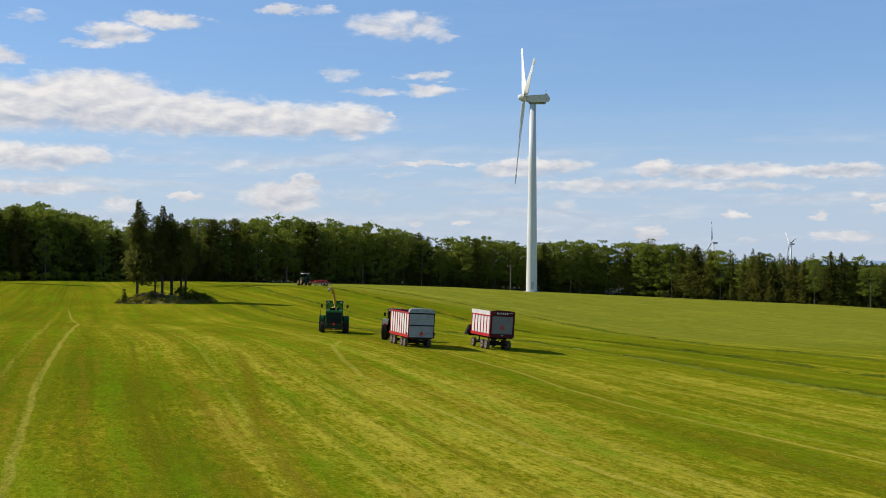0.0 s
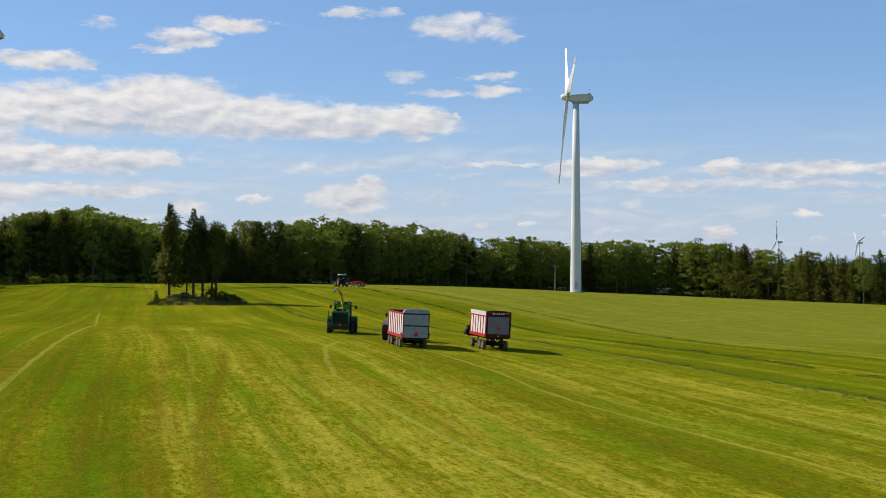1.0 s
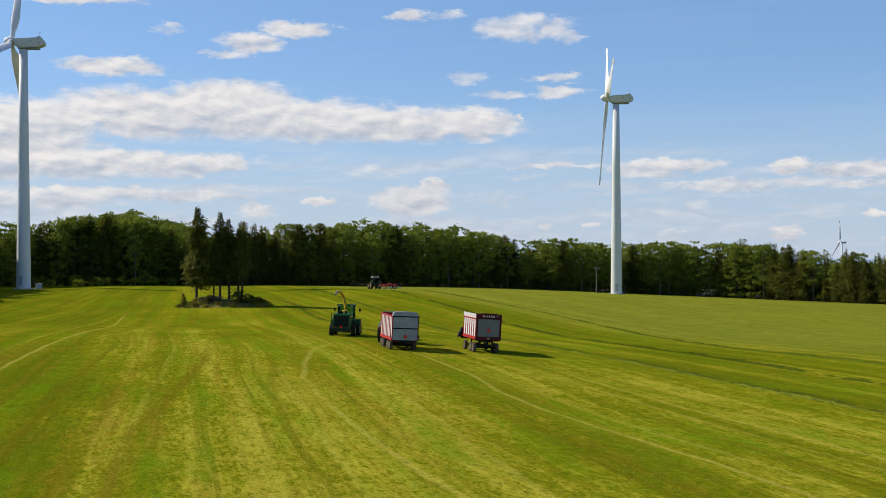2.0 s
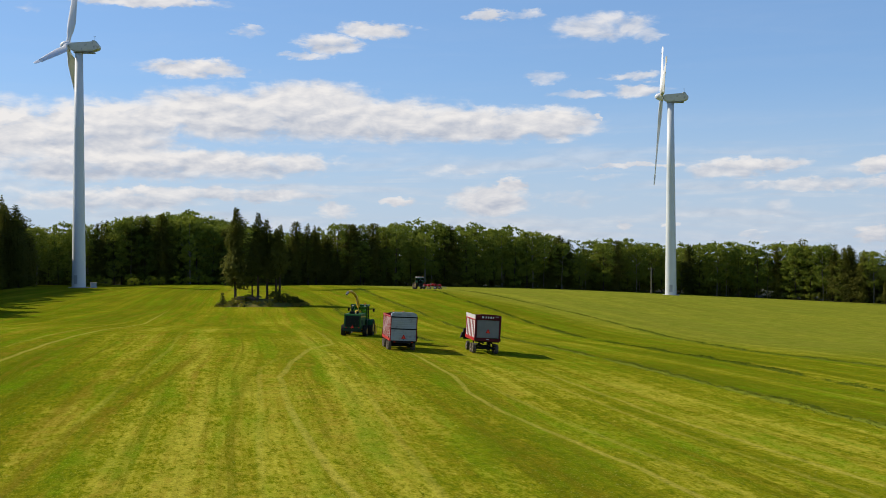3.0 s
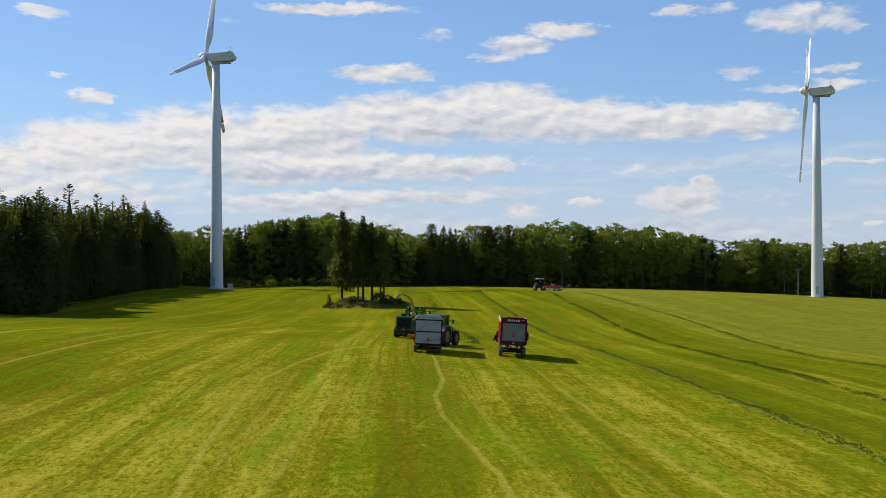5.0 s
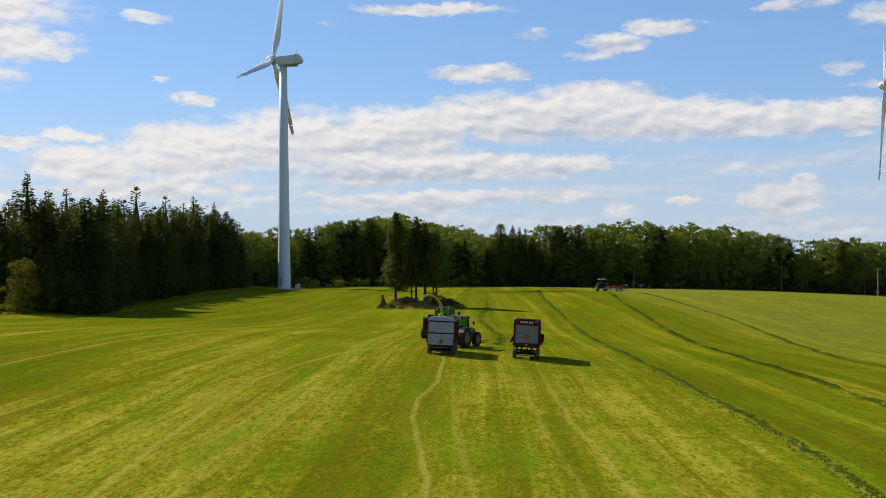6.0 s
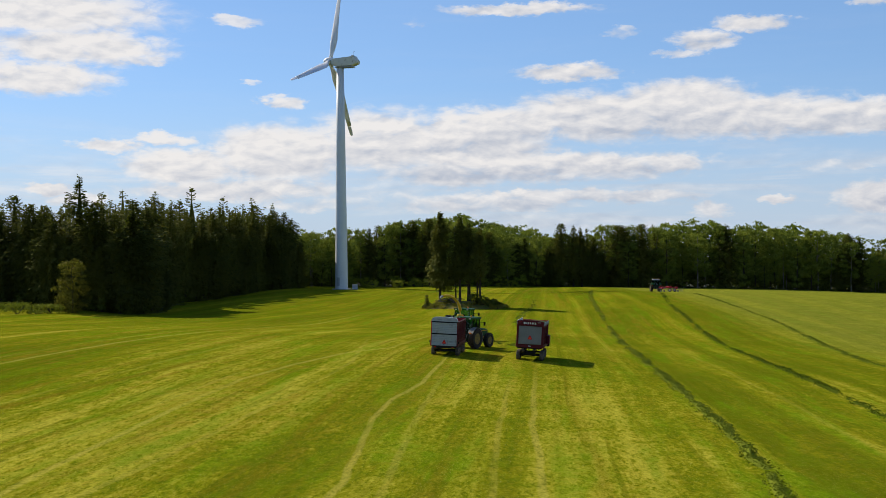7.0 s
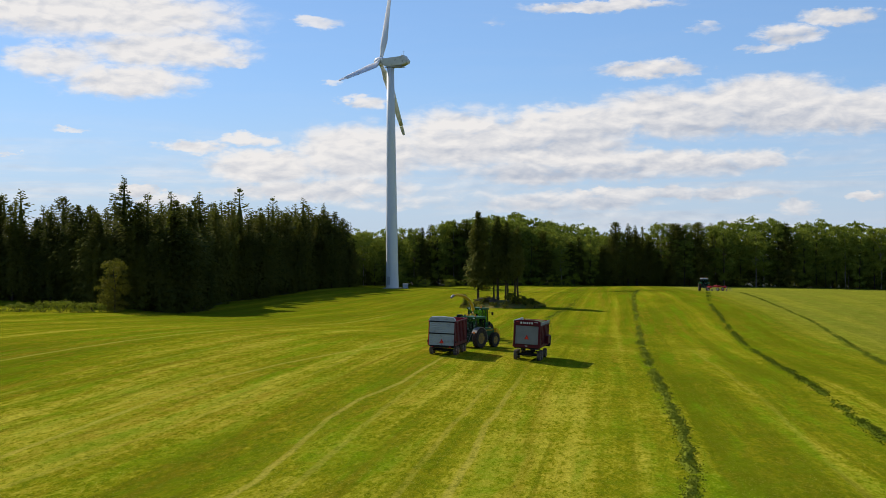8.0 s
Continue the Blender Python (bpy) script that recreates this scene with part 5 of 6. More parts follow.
def cab(parent, x, y0, y1, z0, z1, roof_mat, post_mat, name="cab"):
    """A glazed cab: posts with a roof, panes, mirrors and an amber beacon."""
    bm = bmesh.new()
    taper = 0.06
    cs = [(-x, y0), (x, y0), (x, y1), (-x, y1)]
    for a, b in cs:
        rod(bm, (a, b, z0), (a * (1 - taper), b + (0.06 if b == y0 else -0.12), z1), 0.05, seg=6)
    for s in (-1, 1):
        rod(bm, (s * x, (y0 + y1) / 2 + 0.1, z0), (s * x * (1 - taper), (y0 + y1) / 2 + 0.1, z1), 0.04, seg=6)
    box(bm, (0, (y0 + y1) / 2, z0), (2 * x, y1 - y0, 0.12), 0.02)
    c = part(name, bm, post_mat, parent)
    bm = bmesh.new()
    box(bm, (0, (y0 + y1) / 2 - 0.02, z1 + 0.10), (2 * x + 0.12, y1 - y0 + 0.22, 0.22), 0.08)
    part("roof", bm, roof_mat, c)
    t = 1 - taper
    for s in (-1, 1):
        pane(c, [(s * x, y0, z0), (s * x, y1, z0), (s * x * t, y1 - 0.12, z1), (s * x * t, y0 + 0.06, z1)])
    pane(c, [(-x, y0, z0), (x, y0, z0), (x * t, y0 + 0.06, z1), (-x * t, y0 + 0.06, z1)])
    pane(c, [(-x, y1, z0), (x, y1, z0), (x * t, y1 - 0.12, z1), (-x * t, y1 - 0.12, z1)])
    bm = bmesh.new()
    box(bm, (0, y0 + 0.45, z0 + 0.25), (0.55, 0.5, 0.35), 0.08)
    box(bm, (0, y0 + 0.25, z0 + 0.65), (0.5, 0.14, 0.7), 0.06)
    part("seat", bm, BLACK, c)
    bm = bmesh.new()
    rod(bm, (0, y1 - 0.35, z0), (0, y1 - 0.5, z0 + 0.55), 0.04, seg=6)
    lathe(bm, [(-0.02, 0.18), (0.02, 0.2), (0.04, 0.18)], (0, -0.4, 0.9), (0, y1 - 0.52, z0 + 0.58), 14)
    part("steering_wheel", bm, BLACK, c)
    for s in (-1, 1):
        bm = bmesh.new()
        rod(bm, (s * x * 0.97, y1 - 0.1, z1 - 0.35), (s * (x + 0.42), y1 + 0.02, z1 - 0.30), 0.02, seg=5)
        box(bm, (s * (x + 0.45), y1 + 0.02, z1 - 0.42), (0.20, 0.06, 0.36), 0.03)
        part("mirror", bm, BLACK, c)
    bm = bmesh.new()
    lathe(bm, [(0, 0.07), (0.03, 0.075), (0.16, 0.06), (0.19, 0.03)], (0, 0, 1), (x * 0.7, y0 + 0.2, z1 + 0.2), 12)
    part("beacon", bm, AMBER, c)
    for s in (-1, 1):
        bm = bmesh.new()
        box(bm, (s * x * 0.75, y0 - 0.13, z1 + 0.05), (0.2, 0.06, 0.1), 0.02)
        part("work_lamp", bm, LETTER, c)
    return c


def tractor(m, label, roof=GREEN, size=1.0, wings=FENDER_GREY, told="glossy fender, grey from dust and painted-in glare"):
    """A four-wheeled tractor; its rear axle stands at y = 0."""
    top = root("tractor", m @ Matrix.Diagonal((size, size, size, 1)), label, "tractor", "tractors")
    bm = bmesh.new()
    box(bm, (0, 1.3, 0.85), (0.55, 3.2, 0.5), 0.06)
    box(bm, (0, 0.0, 0.95), (0.8, 0.9, 0.7), 0.08)
    rod(bm, (-1.0, 0, 0.95), (1.0, 0, 0.95), 0.13, seg=10)
    rod(bm, (-0.85, 2.75, 0.70), (0.85, 2.75, 0.70), 0.09, seg=8)
    part("chassis", bm, DARK_GREEN, top)
    bm = bmesh.new()
    slab(bm, [(1.25, 1.05), (3.35, 1.02), (3.48, 1.2), (3.45, 1.62), (3.2, 1.78), (1.25, 1.98)], 0, -0.42, 0.42, 0.09)
    hood = part("hood", bm, GREEN, top)
    bm = bmesh.new()
    for k in range(7):
        box(bm, (0, 3.475, 1.12 + 0.075 * k), (0.62, 0.05, 0.035))
    part("grille", bm, BLACK, hood)
    for s in (-1, 1):
        bm = bmesh.new()
        box(bm, (s * 0.425, 2.3, 1.62), (0.012, 1.7, 0.07))
        part("stripe", bm, YELLOW, hood)
        bm = bmesh.new()
        box(bm, (s * 0.25, 3.49, 1.55), (0.2, 0.05, 0.1), 0.02)
        part("headlamp", bm, LETTER, hood)
    bm = bmesh.new()
    rod(bm, (0.5, 1.5, 1.6), (0.5, 1.5, 2.85), 0.06, seg=10)
    rod(bm, (0.5, 1.5, 1.7), (0.5, 1.5, 2.3), 0.10, seg=10)
    part("exhaust", bm, BLACK, top)
    cab(top, 0.78, -0.35, 1.25, 1.45, 2.78, roof, BLACK)
    bm = bmesh.new()
    box(bm, (0, 0.45, 1.2), (1.3, 1.5, 0.5), 0.06)
    part("cab_base", bm, DARK_GREEN, top)
    bm = bmesh.new()
    lathe(bm, [(2.96, 0.07), (3.10, 0.07), (3.15, 0.03)], (0, 0, 1), (-0.45, 0.0, 0), 10)
    part("beacon", bm, AMBER, top)
    for s in (-1, 1):
        bm = bmesh.new()
        arc = [radians(a) for a in range(-15, 151, 15)]
        ring = [(math.cos(a) * 1.08, 0.95 + math.sin(a) * 1.08) for a in arc] + [(math.cos(a) * 1.03, 0.95 + math.sin(a) * 1.03) for a in arc[::-1]]
        x0, x1 = sorted((s * 0.68, s * 1.22))
        slab(bm, ring, 0, x0, x1)
        fender = part("fender", bm, wings, top, told)
        bm = bmesh.new()
        box(bm, (s * 0.98, -0.98, 1.50), (0.22, 0.08, 0.13), 0.02)
        part("tail_lamp", bm, RED_LENS if s < 0 else AMBER, fender)
        wheel(top, s * 1.02, 0, 0.95, 0.52, OLD_YELLOW, 0.52, lugs=20, side=s)
        wheel(top, s * 0.92, 2.75, 0.70, 0.42, OLD_YELLOW, 0.38, lugs=18, side=s)
        bm = bmesh.new()
        for k in range(3):
            box(bm, (s * 0.78, 1.35, 0.55 + 0.3 * k), (0.36, 0.3, 0.04), 0.01)
        rod(bm, (s * 0.62, 1.25, 0.5), (s * 0.62, 1.25, 1.4), 0.025, seg=5)
        part("steps", bm, BLACK, top)
    bm = bmesh.new()
    for s in (-1, 1):
        rod(bm, (s * 0.3, -0.4, 0.65), (s * 0.4, -1.2, 0.55), 0.04, seg=6)
        rod(bm, (s * 0.35, -0.45, 1.35), (s * 0.4, -1.0, 0.6), 0.025, seg=6)
    rod(bm, (0, -0.45, 1.05), (0, -1.05, 1.0), 0.035, seg=6)
    box(bm, (0, -0.75, 0.45), (0.14, 0.7, 0.06), 0.01)
    part("hitch", bm, STEEL, top)
    return top


def harvester(m):
    """A self-propelled forage harvester, its rear at y = 0, with the spout swung back over its tail."""
    top = root("forage_harvester", m, "green forage harvester with yellow spout and wheels, dark rear", "harvester")
    bm = bmesh.new()
    box(bm, (0, 2.3, 0.85), (0.9, 4.4, 0.35), 0.05)
    rod(bm, (-0.95, 1.45, 0.58), (0.95, 1.45, 0.58), 0.09, seg=8)
    rod(bm, (-1.0, 4.3, 0.84), (1.0, 4.3, 0.84), 0.16, seg=10)
    part("chassis", bm, DARK_GREEN, top)
    bm = bmesh.new()
    slab(bm, [(0.0, 0.62), (0.0, 2.30), (0.14, 2.42), (3.1, 2.52), (3.1, 1.0), (0.6, 0.9)], 0, -0.78, 0.78, 0.06)
    body = part("body", bm, GREEN, top)
    bm = bmesh.new()
    box(bm, (0, -0.012, 1.62), (1.34, 0.05, 1.15), 0.02)
    part("rear_screen", bm, BLACK, body)
    bm = bmesh.new()
    for k in range(10):
        box(bm, (0, -0.045, 1.12 + 0.11 * k), (1.28, 0.02, 0.045))
    part("screen_louvre", bm, DARK_GREEN, body)
    bm = bmesh.new()
    box(bm, (0, 0.06, 0.72), (1.70, 0.30, 0.42), 0.05)
    part("counterweight", bm, DARK_GREEN, body)
    for s in (-1, 1):
        bm = bmesh.new()
        box(bm, (s * 0.79, 1.6, 2.12), (0.014, 2.8, 0.12))
        part("stripe", bm, YELLOW, body)
        bm = bmesh.new()
        for k in range(6):
            box(bm, (s * 0.79, 1.1, 1.15 + 0.12 * k), (0.02, 1.2, 0.05))
        part("side_grille", bm, BLACK, body)
        bm = bmesh.new()
        box(bm, (s * 0.92, 3.2, 1.25), (0.12, 0.9, 1.1), 0.04)
        part("tank", bm, DARK_GREEN, body)
        bm = bmesh.new()
        box(bm, (s * 0.62, -0.04, 0.95), (0.16, 0.04, 0.09), 0.01)
        part("tail_lamp", bm, RED_LENS, body)
    bm = bmesh.new()
    rod(bm, (0.35, 0.7, 2.4), (0.35, 0.7, 2.72), 0.11, seg=10)
    box(bm, (-0.15, 0.6, 2.56), (0.5, 0.45, 0.28), 0.06)
    part("air_intake", bm, BLACK, body)
    bm = bmesh.new()
    rod(bm, (0.0, -0.05, 0.55), (0.05, -0.5, 0.42), 0.04, seg=6)
    part("hitch", bm, STEEL, top)
    bm = bmesh.new()
    slab(bm, [(3.1, 1.2), (5.0, 1.25), (5.2, 1.6), (5.0, 1.72), (3.1, 1.8)], 0, -0.95, 0.95, 0.05)
    part("platform", bm, GREEN, top)
    cab(top, 0.80, 3.75, 5.15, 1.75, 3.20, GREEN, DARK_GREEN)
    for s in (-1, 1):
        wheel(top, s * 1.16, 4.3, 0.84, 0.56, YELLOW, 0.50, lugs=20, side=s)
        wheel(top, s * 1.05, 1.45, 0.58, 0.40, YELLOW, 0.33, lugs=16, side=s)
        bm = bmesh.new()
        arc = [radians(a) for a in range(20, 161, 20)]
        ring = [(4.3 + math.cos(a) * 0.98, 0.84 + math.sin(a) * 0.98) for a in arc] + [(4.3 + math.cos(a) * 0.94, 0.84 + math.sin(a) * 0.94) for a in arc[::-1]]
        x0, x1 = sorted((s * 0.85, s * 1.42))
        slab(bm, ring, 0, x0, x1)
        part("fender", bm, GREEN, top)
    bm = bmesh.new()
    for k in range(5):
        box(bm, (-1.15, 3.35, 0.5 + 0.27 * k), (0.4, 0.28, 0.035))
    for yy in (3.2, 3.5):
        rod(bm, (-1.33, yy, 0.45), (-1.33, yy, 2.4), 0.02, seg=5)
    part("ladder", bm, DARK_GREEN, top)
    # spout
    bm = bmesh.new()
    lathe(bm, [(2.35, 0.34), (2.6, 0.32), (2.75, 0.27)], (0, 0, 1), (0, 3.25, 0), 18)
    part("spout_base", bm, YELLOW, top)
    bm = bmesh.new()
    line = [(0, 3.25, 2.6), (0.0, 3.27, 3.2), (-0.05, 3.1, 3.75), (-0.14, 2.6, 4.25), (-0.24, 1.9, 4.6), (-0.34, 1.1, 4.78), (-0.43, 0.35, 4.82), (-0.50, -0.25, 4.72)]
    tube(bm, line[:4], [0.22, 0.20, 0.18, 0.165], 8, 0.75)
    spout = part("spout", bm, YELLOW, top, "curved yellow discharge spout", smooth=True)
    bm = bmesh.new()
    tube(bm, line[3:], [0.168, 0.155, 0.145, 0.135, 0.13], 8, 0.8)
    part("spout_end", bm, YELLOW, spout, smooth=True)
    bm = bmesh.new()
    for k in range(2, 7):
        a, b = Vector(line[k]), Vector(line[k + 1])
        rod(bm, a + Vector((-0.13, 0, 0.06)), b + Vector((-0.12, 0, 0.06)), 0.035, seg=6)
    part("spout_rib", bm, OLD_YELLOW, spout)
    bm = bmesh.new()
    tube(bm, [(-0.50, -0.25, 4.74), (-0.53, -0.5, 4.64), (-0.55, -0.68, 4.50)], [0.14, 0.13, 0.10], 6, 1.0)
    part("spout_flap", bm, STEEL, spout, "pale spout flap")
    bm = bmesh.new()
    rod(bm, (0.1, 3.0, 2.7), (-0.08, 2.35, 4.1), 0.03, seg=6)
    part("spout_ram", bm, STEEL, spout)
    # header
    bm = bmesh.new()
    slab(bm, [(5.0, 0.55), (5.9, 0.3), (5.95, 0.8), (5.0, 1.25)], 0, -0.4, 0.4, 0.03)
    part("feeder", bm, YELLOW, top)
    bm = bmesh.new()
    slab(bm, [(5.9, 0.15), (6.55, 0.12), (6.3, 0.4), (6.15, 1.05), (5.9, 1.15)], 0, -1.35, 1.35, 0.03)
    header = part("pickup_header", bm, YELLOW, top)
    bm = bmesh.new()
    lathe(bm, [(-1.25, 0.16), (1.25, 0.16)], (1, 0, 0), (0, 6.62, 0.34), 14)
    for k in range(11):
        for q in range(4):
            a = q * math.pi / 2 + k * 0.3
            rod(bm, (-1.15 + 0.23 * k, 6.62, 0.34), (-1.15 + 0.23 * k, 6.62 + 0.28 * math.cos(a), 0.34 + 0.28 * math.sin(a)), 0.012, seg=4)
    part("pickup_reel", bm, STEEL, header)
    for s in (-1, 1):
        bm = bmesh.new()
        slab(bm, [(5.85, 0.06), (6.9, 0.1), (6.8, 0.5), (6.2, 1.1), (5.85, 1.15)], 0, *sorted((s * 1.36, s * 1.42)))
        part("end_plate", bm, YELLOW, header)
    slow_sign(top, 0.0, -0.075, 1.02, 0.42)
    return top


def rake(m):
    """A twin-rotor hay rake trailing behind its tractor; drawn along -y."""
    top = root("rotary_rake", m, "red twin-rotor hay rake with spring tines behind the tractor", "rake")
    bm = bmesh.new()
    box(bm, (0, -1.6, 0.85), (0.22, 3.4, 0.2), 0.03)
    box(bm, (0, -2.4, 0.95), (0.9, 0.9, 0.45), 0.1)
    part("frame", bm, RED, top)
    bm = bmesh.new()
    rod(bm, (0, 0.1, 0.6), (0, -0.3, 0.8), 0.08, seg=6)
    part("drawbar", bm, STEEL, top)
    for s in (-1, 1):
        bm = bmesh.new()
        rod(bm, (0, -2.2, 0.95), (s * 2.2, -2.6, 0.85), 0.09, seg=8)
        arm = part("arm", bm, RED, top)
        bm = bmesh.new()
        lathe(bm, [(0.55, 0.28), (0.8, 0.34), (0.95, 0.3), (1.05, 0.15)], (0, 0, 1), (s * 2.2, -2.6, 0), 16)
        part("gearbox", bm, RED, arm)
        for k in range(9):
            a = 2 * math.pi * k / 9
            ex, ey = s * 2.2 + 1.45 * math.cos(a), -2.6 + 1.45 * math.sin(a)
            bm = bmesh.new()
            rod(bm, (s * 2.2, -2.6, 0.7), (ex, ey, 0.55), 0.025, seg=5)
            for q in range(4):
                f = 0.68 + 0.1 * q
                px, py = s * 2.2 + 1.45 * f * math.cos(a), -2.6 + 1.45 * f * math.sin(a)
                rod(bm, (px, py, 0.56), (px + 0.1 * math.sin(a), py - 0.1 * math.cos(a), 0.08), 0.01, seg=4)
            part("tine_arm", bm, STEEL, arm)
        for d in (-0.5, 0.5):
            wheel(top, s * 2.2 + d, -2.6, 0.2, 0.14, LETTER, side=s, seg=14)
    for s in (-1, 1):
        wheel(top, s * 0.75, -3.3, 0.36, 0.22, LETTER, side=s, seg=18)
    bm = bmesh.new()
    rod(bm, (-0.75, -3.3, 0.36), (0.75, -3.3, 0.36), 0.05, seg=6)
    part("axle", bm, RED, top)
    return top


grey_wagon(-0.34, 109.5, 19.0)
red_wagon(6.84, 111.75, 17.6)
harvester(tilt_on_field(-9.4, 127.8, 4) @ Matrix.Diagonal((1.1, 1.06, 0.97, 1)))
tractor(tilt_on_field(-2.8, 119.0, -4), "green tractor with black cab frame and dusty yellow wheel rims")
tractor(tilt_on_field(-25.0, 252.5, 24), "small green tractor with a white cab roof pulling the rake", WHITE_SHEET, 0.86, GREEN, "green fender")
rake(tilt_on_field(-24.0, 251.6, 68))


# ---- the clump of trees on its mound ----
EARTH = plain("weedy_earth", (0.20, 0.145, 0.03), 0.95, wear=0.45, scale=0.9, bump=0.8, dirt=(0.10, 0.13, 0.02), dirt_at=0.5)
STONE = plain("field_stone", (0.34, 0.32, 0.29), 0.85, wear=0.25, scale=3, bump=0.5)
WEED = leafy("dry_weeds", (0.13, 0.125, 0.015), (0.30, 0.25, 0.04), 0.2)
DRY = plain("dead_wood", (0.10, 0.085, 0.07), 0.9, wear=0.4, scale=5)


def dome(x, y):
    d = math.hypot((x + 41.8) / 7.8, (y - 197.6) / 3.9)
    return 1.25 * max(0.0, 1 - d * d) ** 0.8 + 0.18 * noise.noise((x * 0.8, y * 0.8, 0)) - 0.12


def rise(x, y):
    return lay(x, y) + max(0.0, dome(x, y))


def mound_mesh():
    bm = bmesh.new()
    rows = []
    for r in np.linspace(0, 1.08, 14):
        rows.append([bm.verts.new((-41.8 + 7.8 * r * math.cos(a), 197.6 + 3.9 * r * math.sin(a), lay(-41.8 + 7.8 * r * math.cos(a), 197.6 + 3.9 * r * math.sin(a)) + dome(-41.8 + 7.8 * r * math.cos(a), 197.6 + 3.9 * r * math.sin(a)))) for a in np.linspace(0, 2 * math.pi, 40, endpoint=False)])
    for a, b in zip(rows, rows[1:]):
        for k in range(40):
            j = (k + 1) % 40
            bm.faces.new((a[k], a[j], b[j], b[k]))
    return bm


tagged(part("mound", mound_mesh(), EARTH, smooth=True), "low weedy earth mound left unmown in the field", "mound", kind="structure")
r3 = random.Random(31)
CLUMP = "dark spruce with a bare lower trunk on the mound"
for x, y, h, r, bare in ((-46.7, 198.0, 15.9, 2.9, 0.18), (-43.9, 198.6, 9.2, 1.2, 0.36), (-42.5, 197.4, 14.4, 2.0, 0.28), (-41.3, 198.7, 13.4, 1.5, 0.32), (-40.8, 196.9, 7.4, 0.9, 0.45), (-39.7, 198.4, 11.6, 1.4, 0.34), (-38.8, 197.6, 12.4, 1.5, 0.33)):
    t = spruce(r3, h, r, bare, CLUMP, dense=1.9, droop=0.20, step=0.36, trunk_r=0.012 * h + 0.05, slope=0.30)
    t.matrix_basis = pose(x, y, rise(x, y), r3.uniform(-1, 1), r3.uniform(-1, 1), r3.uniform(0, 360))
    tagged(t, group="clump of spruces on the mound")
for x, y, h in ((-48.4, 196.4, 2.0), (-38.6, 196.0, 1.6)):
    t = spruce(r3, h, 0.6, 0.05, "small young spruce on the mound", step=0.16, slope=0.42)
    t.matrix_basis = pose(x, y, rise(x, y) - 0.02)
for k in range(54):
    a, q = r3.uniform(0, 6.28), r3.uniform(0.5, 1.08)
    x, y = -41.8 + 7.6 * q * math.cos(a), 197.2 + 3.7 * q * math.sin(a)
    b = bush(r3, r3.uniform(0.3, 0.75), r3.uniform(0.5, 1.0), "dry yellow-brown weeds on the mound", WEED, 8, 26, 0.11, "weed_clump")
    b.matrix_basis = pose(x, y, rise(x, y) - 0.08, 0, 0, r3.uniform(0, 360))
    tagged(b, group="weeds on the mound")
for x, y, h, r in ((-37.6, 196.2, 1.5, 1.5), (-36.2, 196.6, 1.3, 1.4), (-38.9, 195.6, 1.9, 1.2), (-44.2, 195.9, 1.1, 1.2), (-35.2, 197.0, 0.9, 1.1)):
    b = bush(r3, h, r, "dark green bush on the mound", UNDER, 16, 34, 0.15)
    b.matrix_basis = pose(x, y, rise(x, y) - 0.1)
bm = bmesh.new()
for k in range(70):
    a = r3.uniform(0, 3.14)
    L, zz = r3.uniform(0.5, 1.5), r3.uniform(0.0, 0.7)
    cx, cy = r3.uniform(-1.6, 1.6), r3.uniform(-0.9, 0.9)
    rod(bm, (cx - L * math.cos(a), cy - L * math.sin(a), zz), (cx + L * math.cos(a), cy + L * math.sin(a), zz + r3.uniform(-0.3, 0.4)), 0.05, 0.02, 5)
o = part("brush_pile", bm, DRY)
o.matrix_basis = pose(-43.6, 196.4, rise(-43.6, 196.4) - 0.05)
tagged(o, "pile of dead grey branches between the trunks", "brush pile")
for x, y, s in ((-45.3, 195.6, 0.42), (-44.7, 195.3, 0.28), (-45.9, 195.9, 0.3), (-42.0, 195.2, 0.25)):
    bm = bmesh.new()
    bmesh.ops.create_icosphere(bm, subdivisions=2, radius=s)
    for v in bm.verts:
        v.co *= 1 + 0.3 * noise.noise(v.co * 3 + Vector((x, y, 0)))
        v.co.z *= 0.7
    o = part("boulder", bm, STONE, smooth=False)
    o.matrix_basis = pose(x, y, rise(x, y) + 0.05)
    tagged(o, "pale grey field stone on the mound", "boulder", "stones on the mound")

# ---- windrows of cut grass ----
CUT = leafy("cut_grass", (0.060, 0.092, 0.007), (0.175, 0.205, 0.020), 0.1, 0.0)


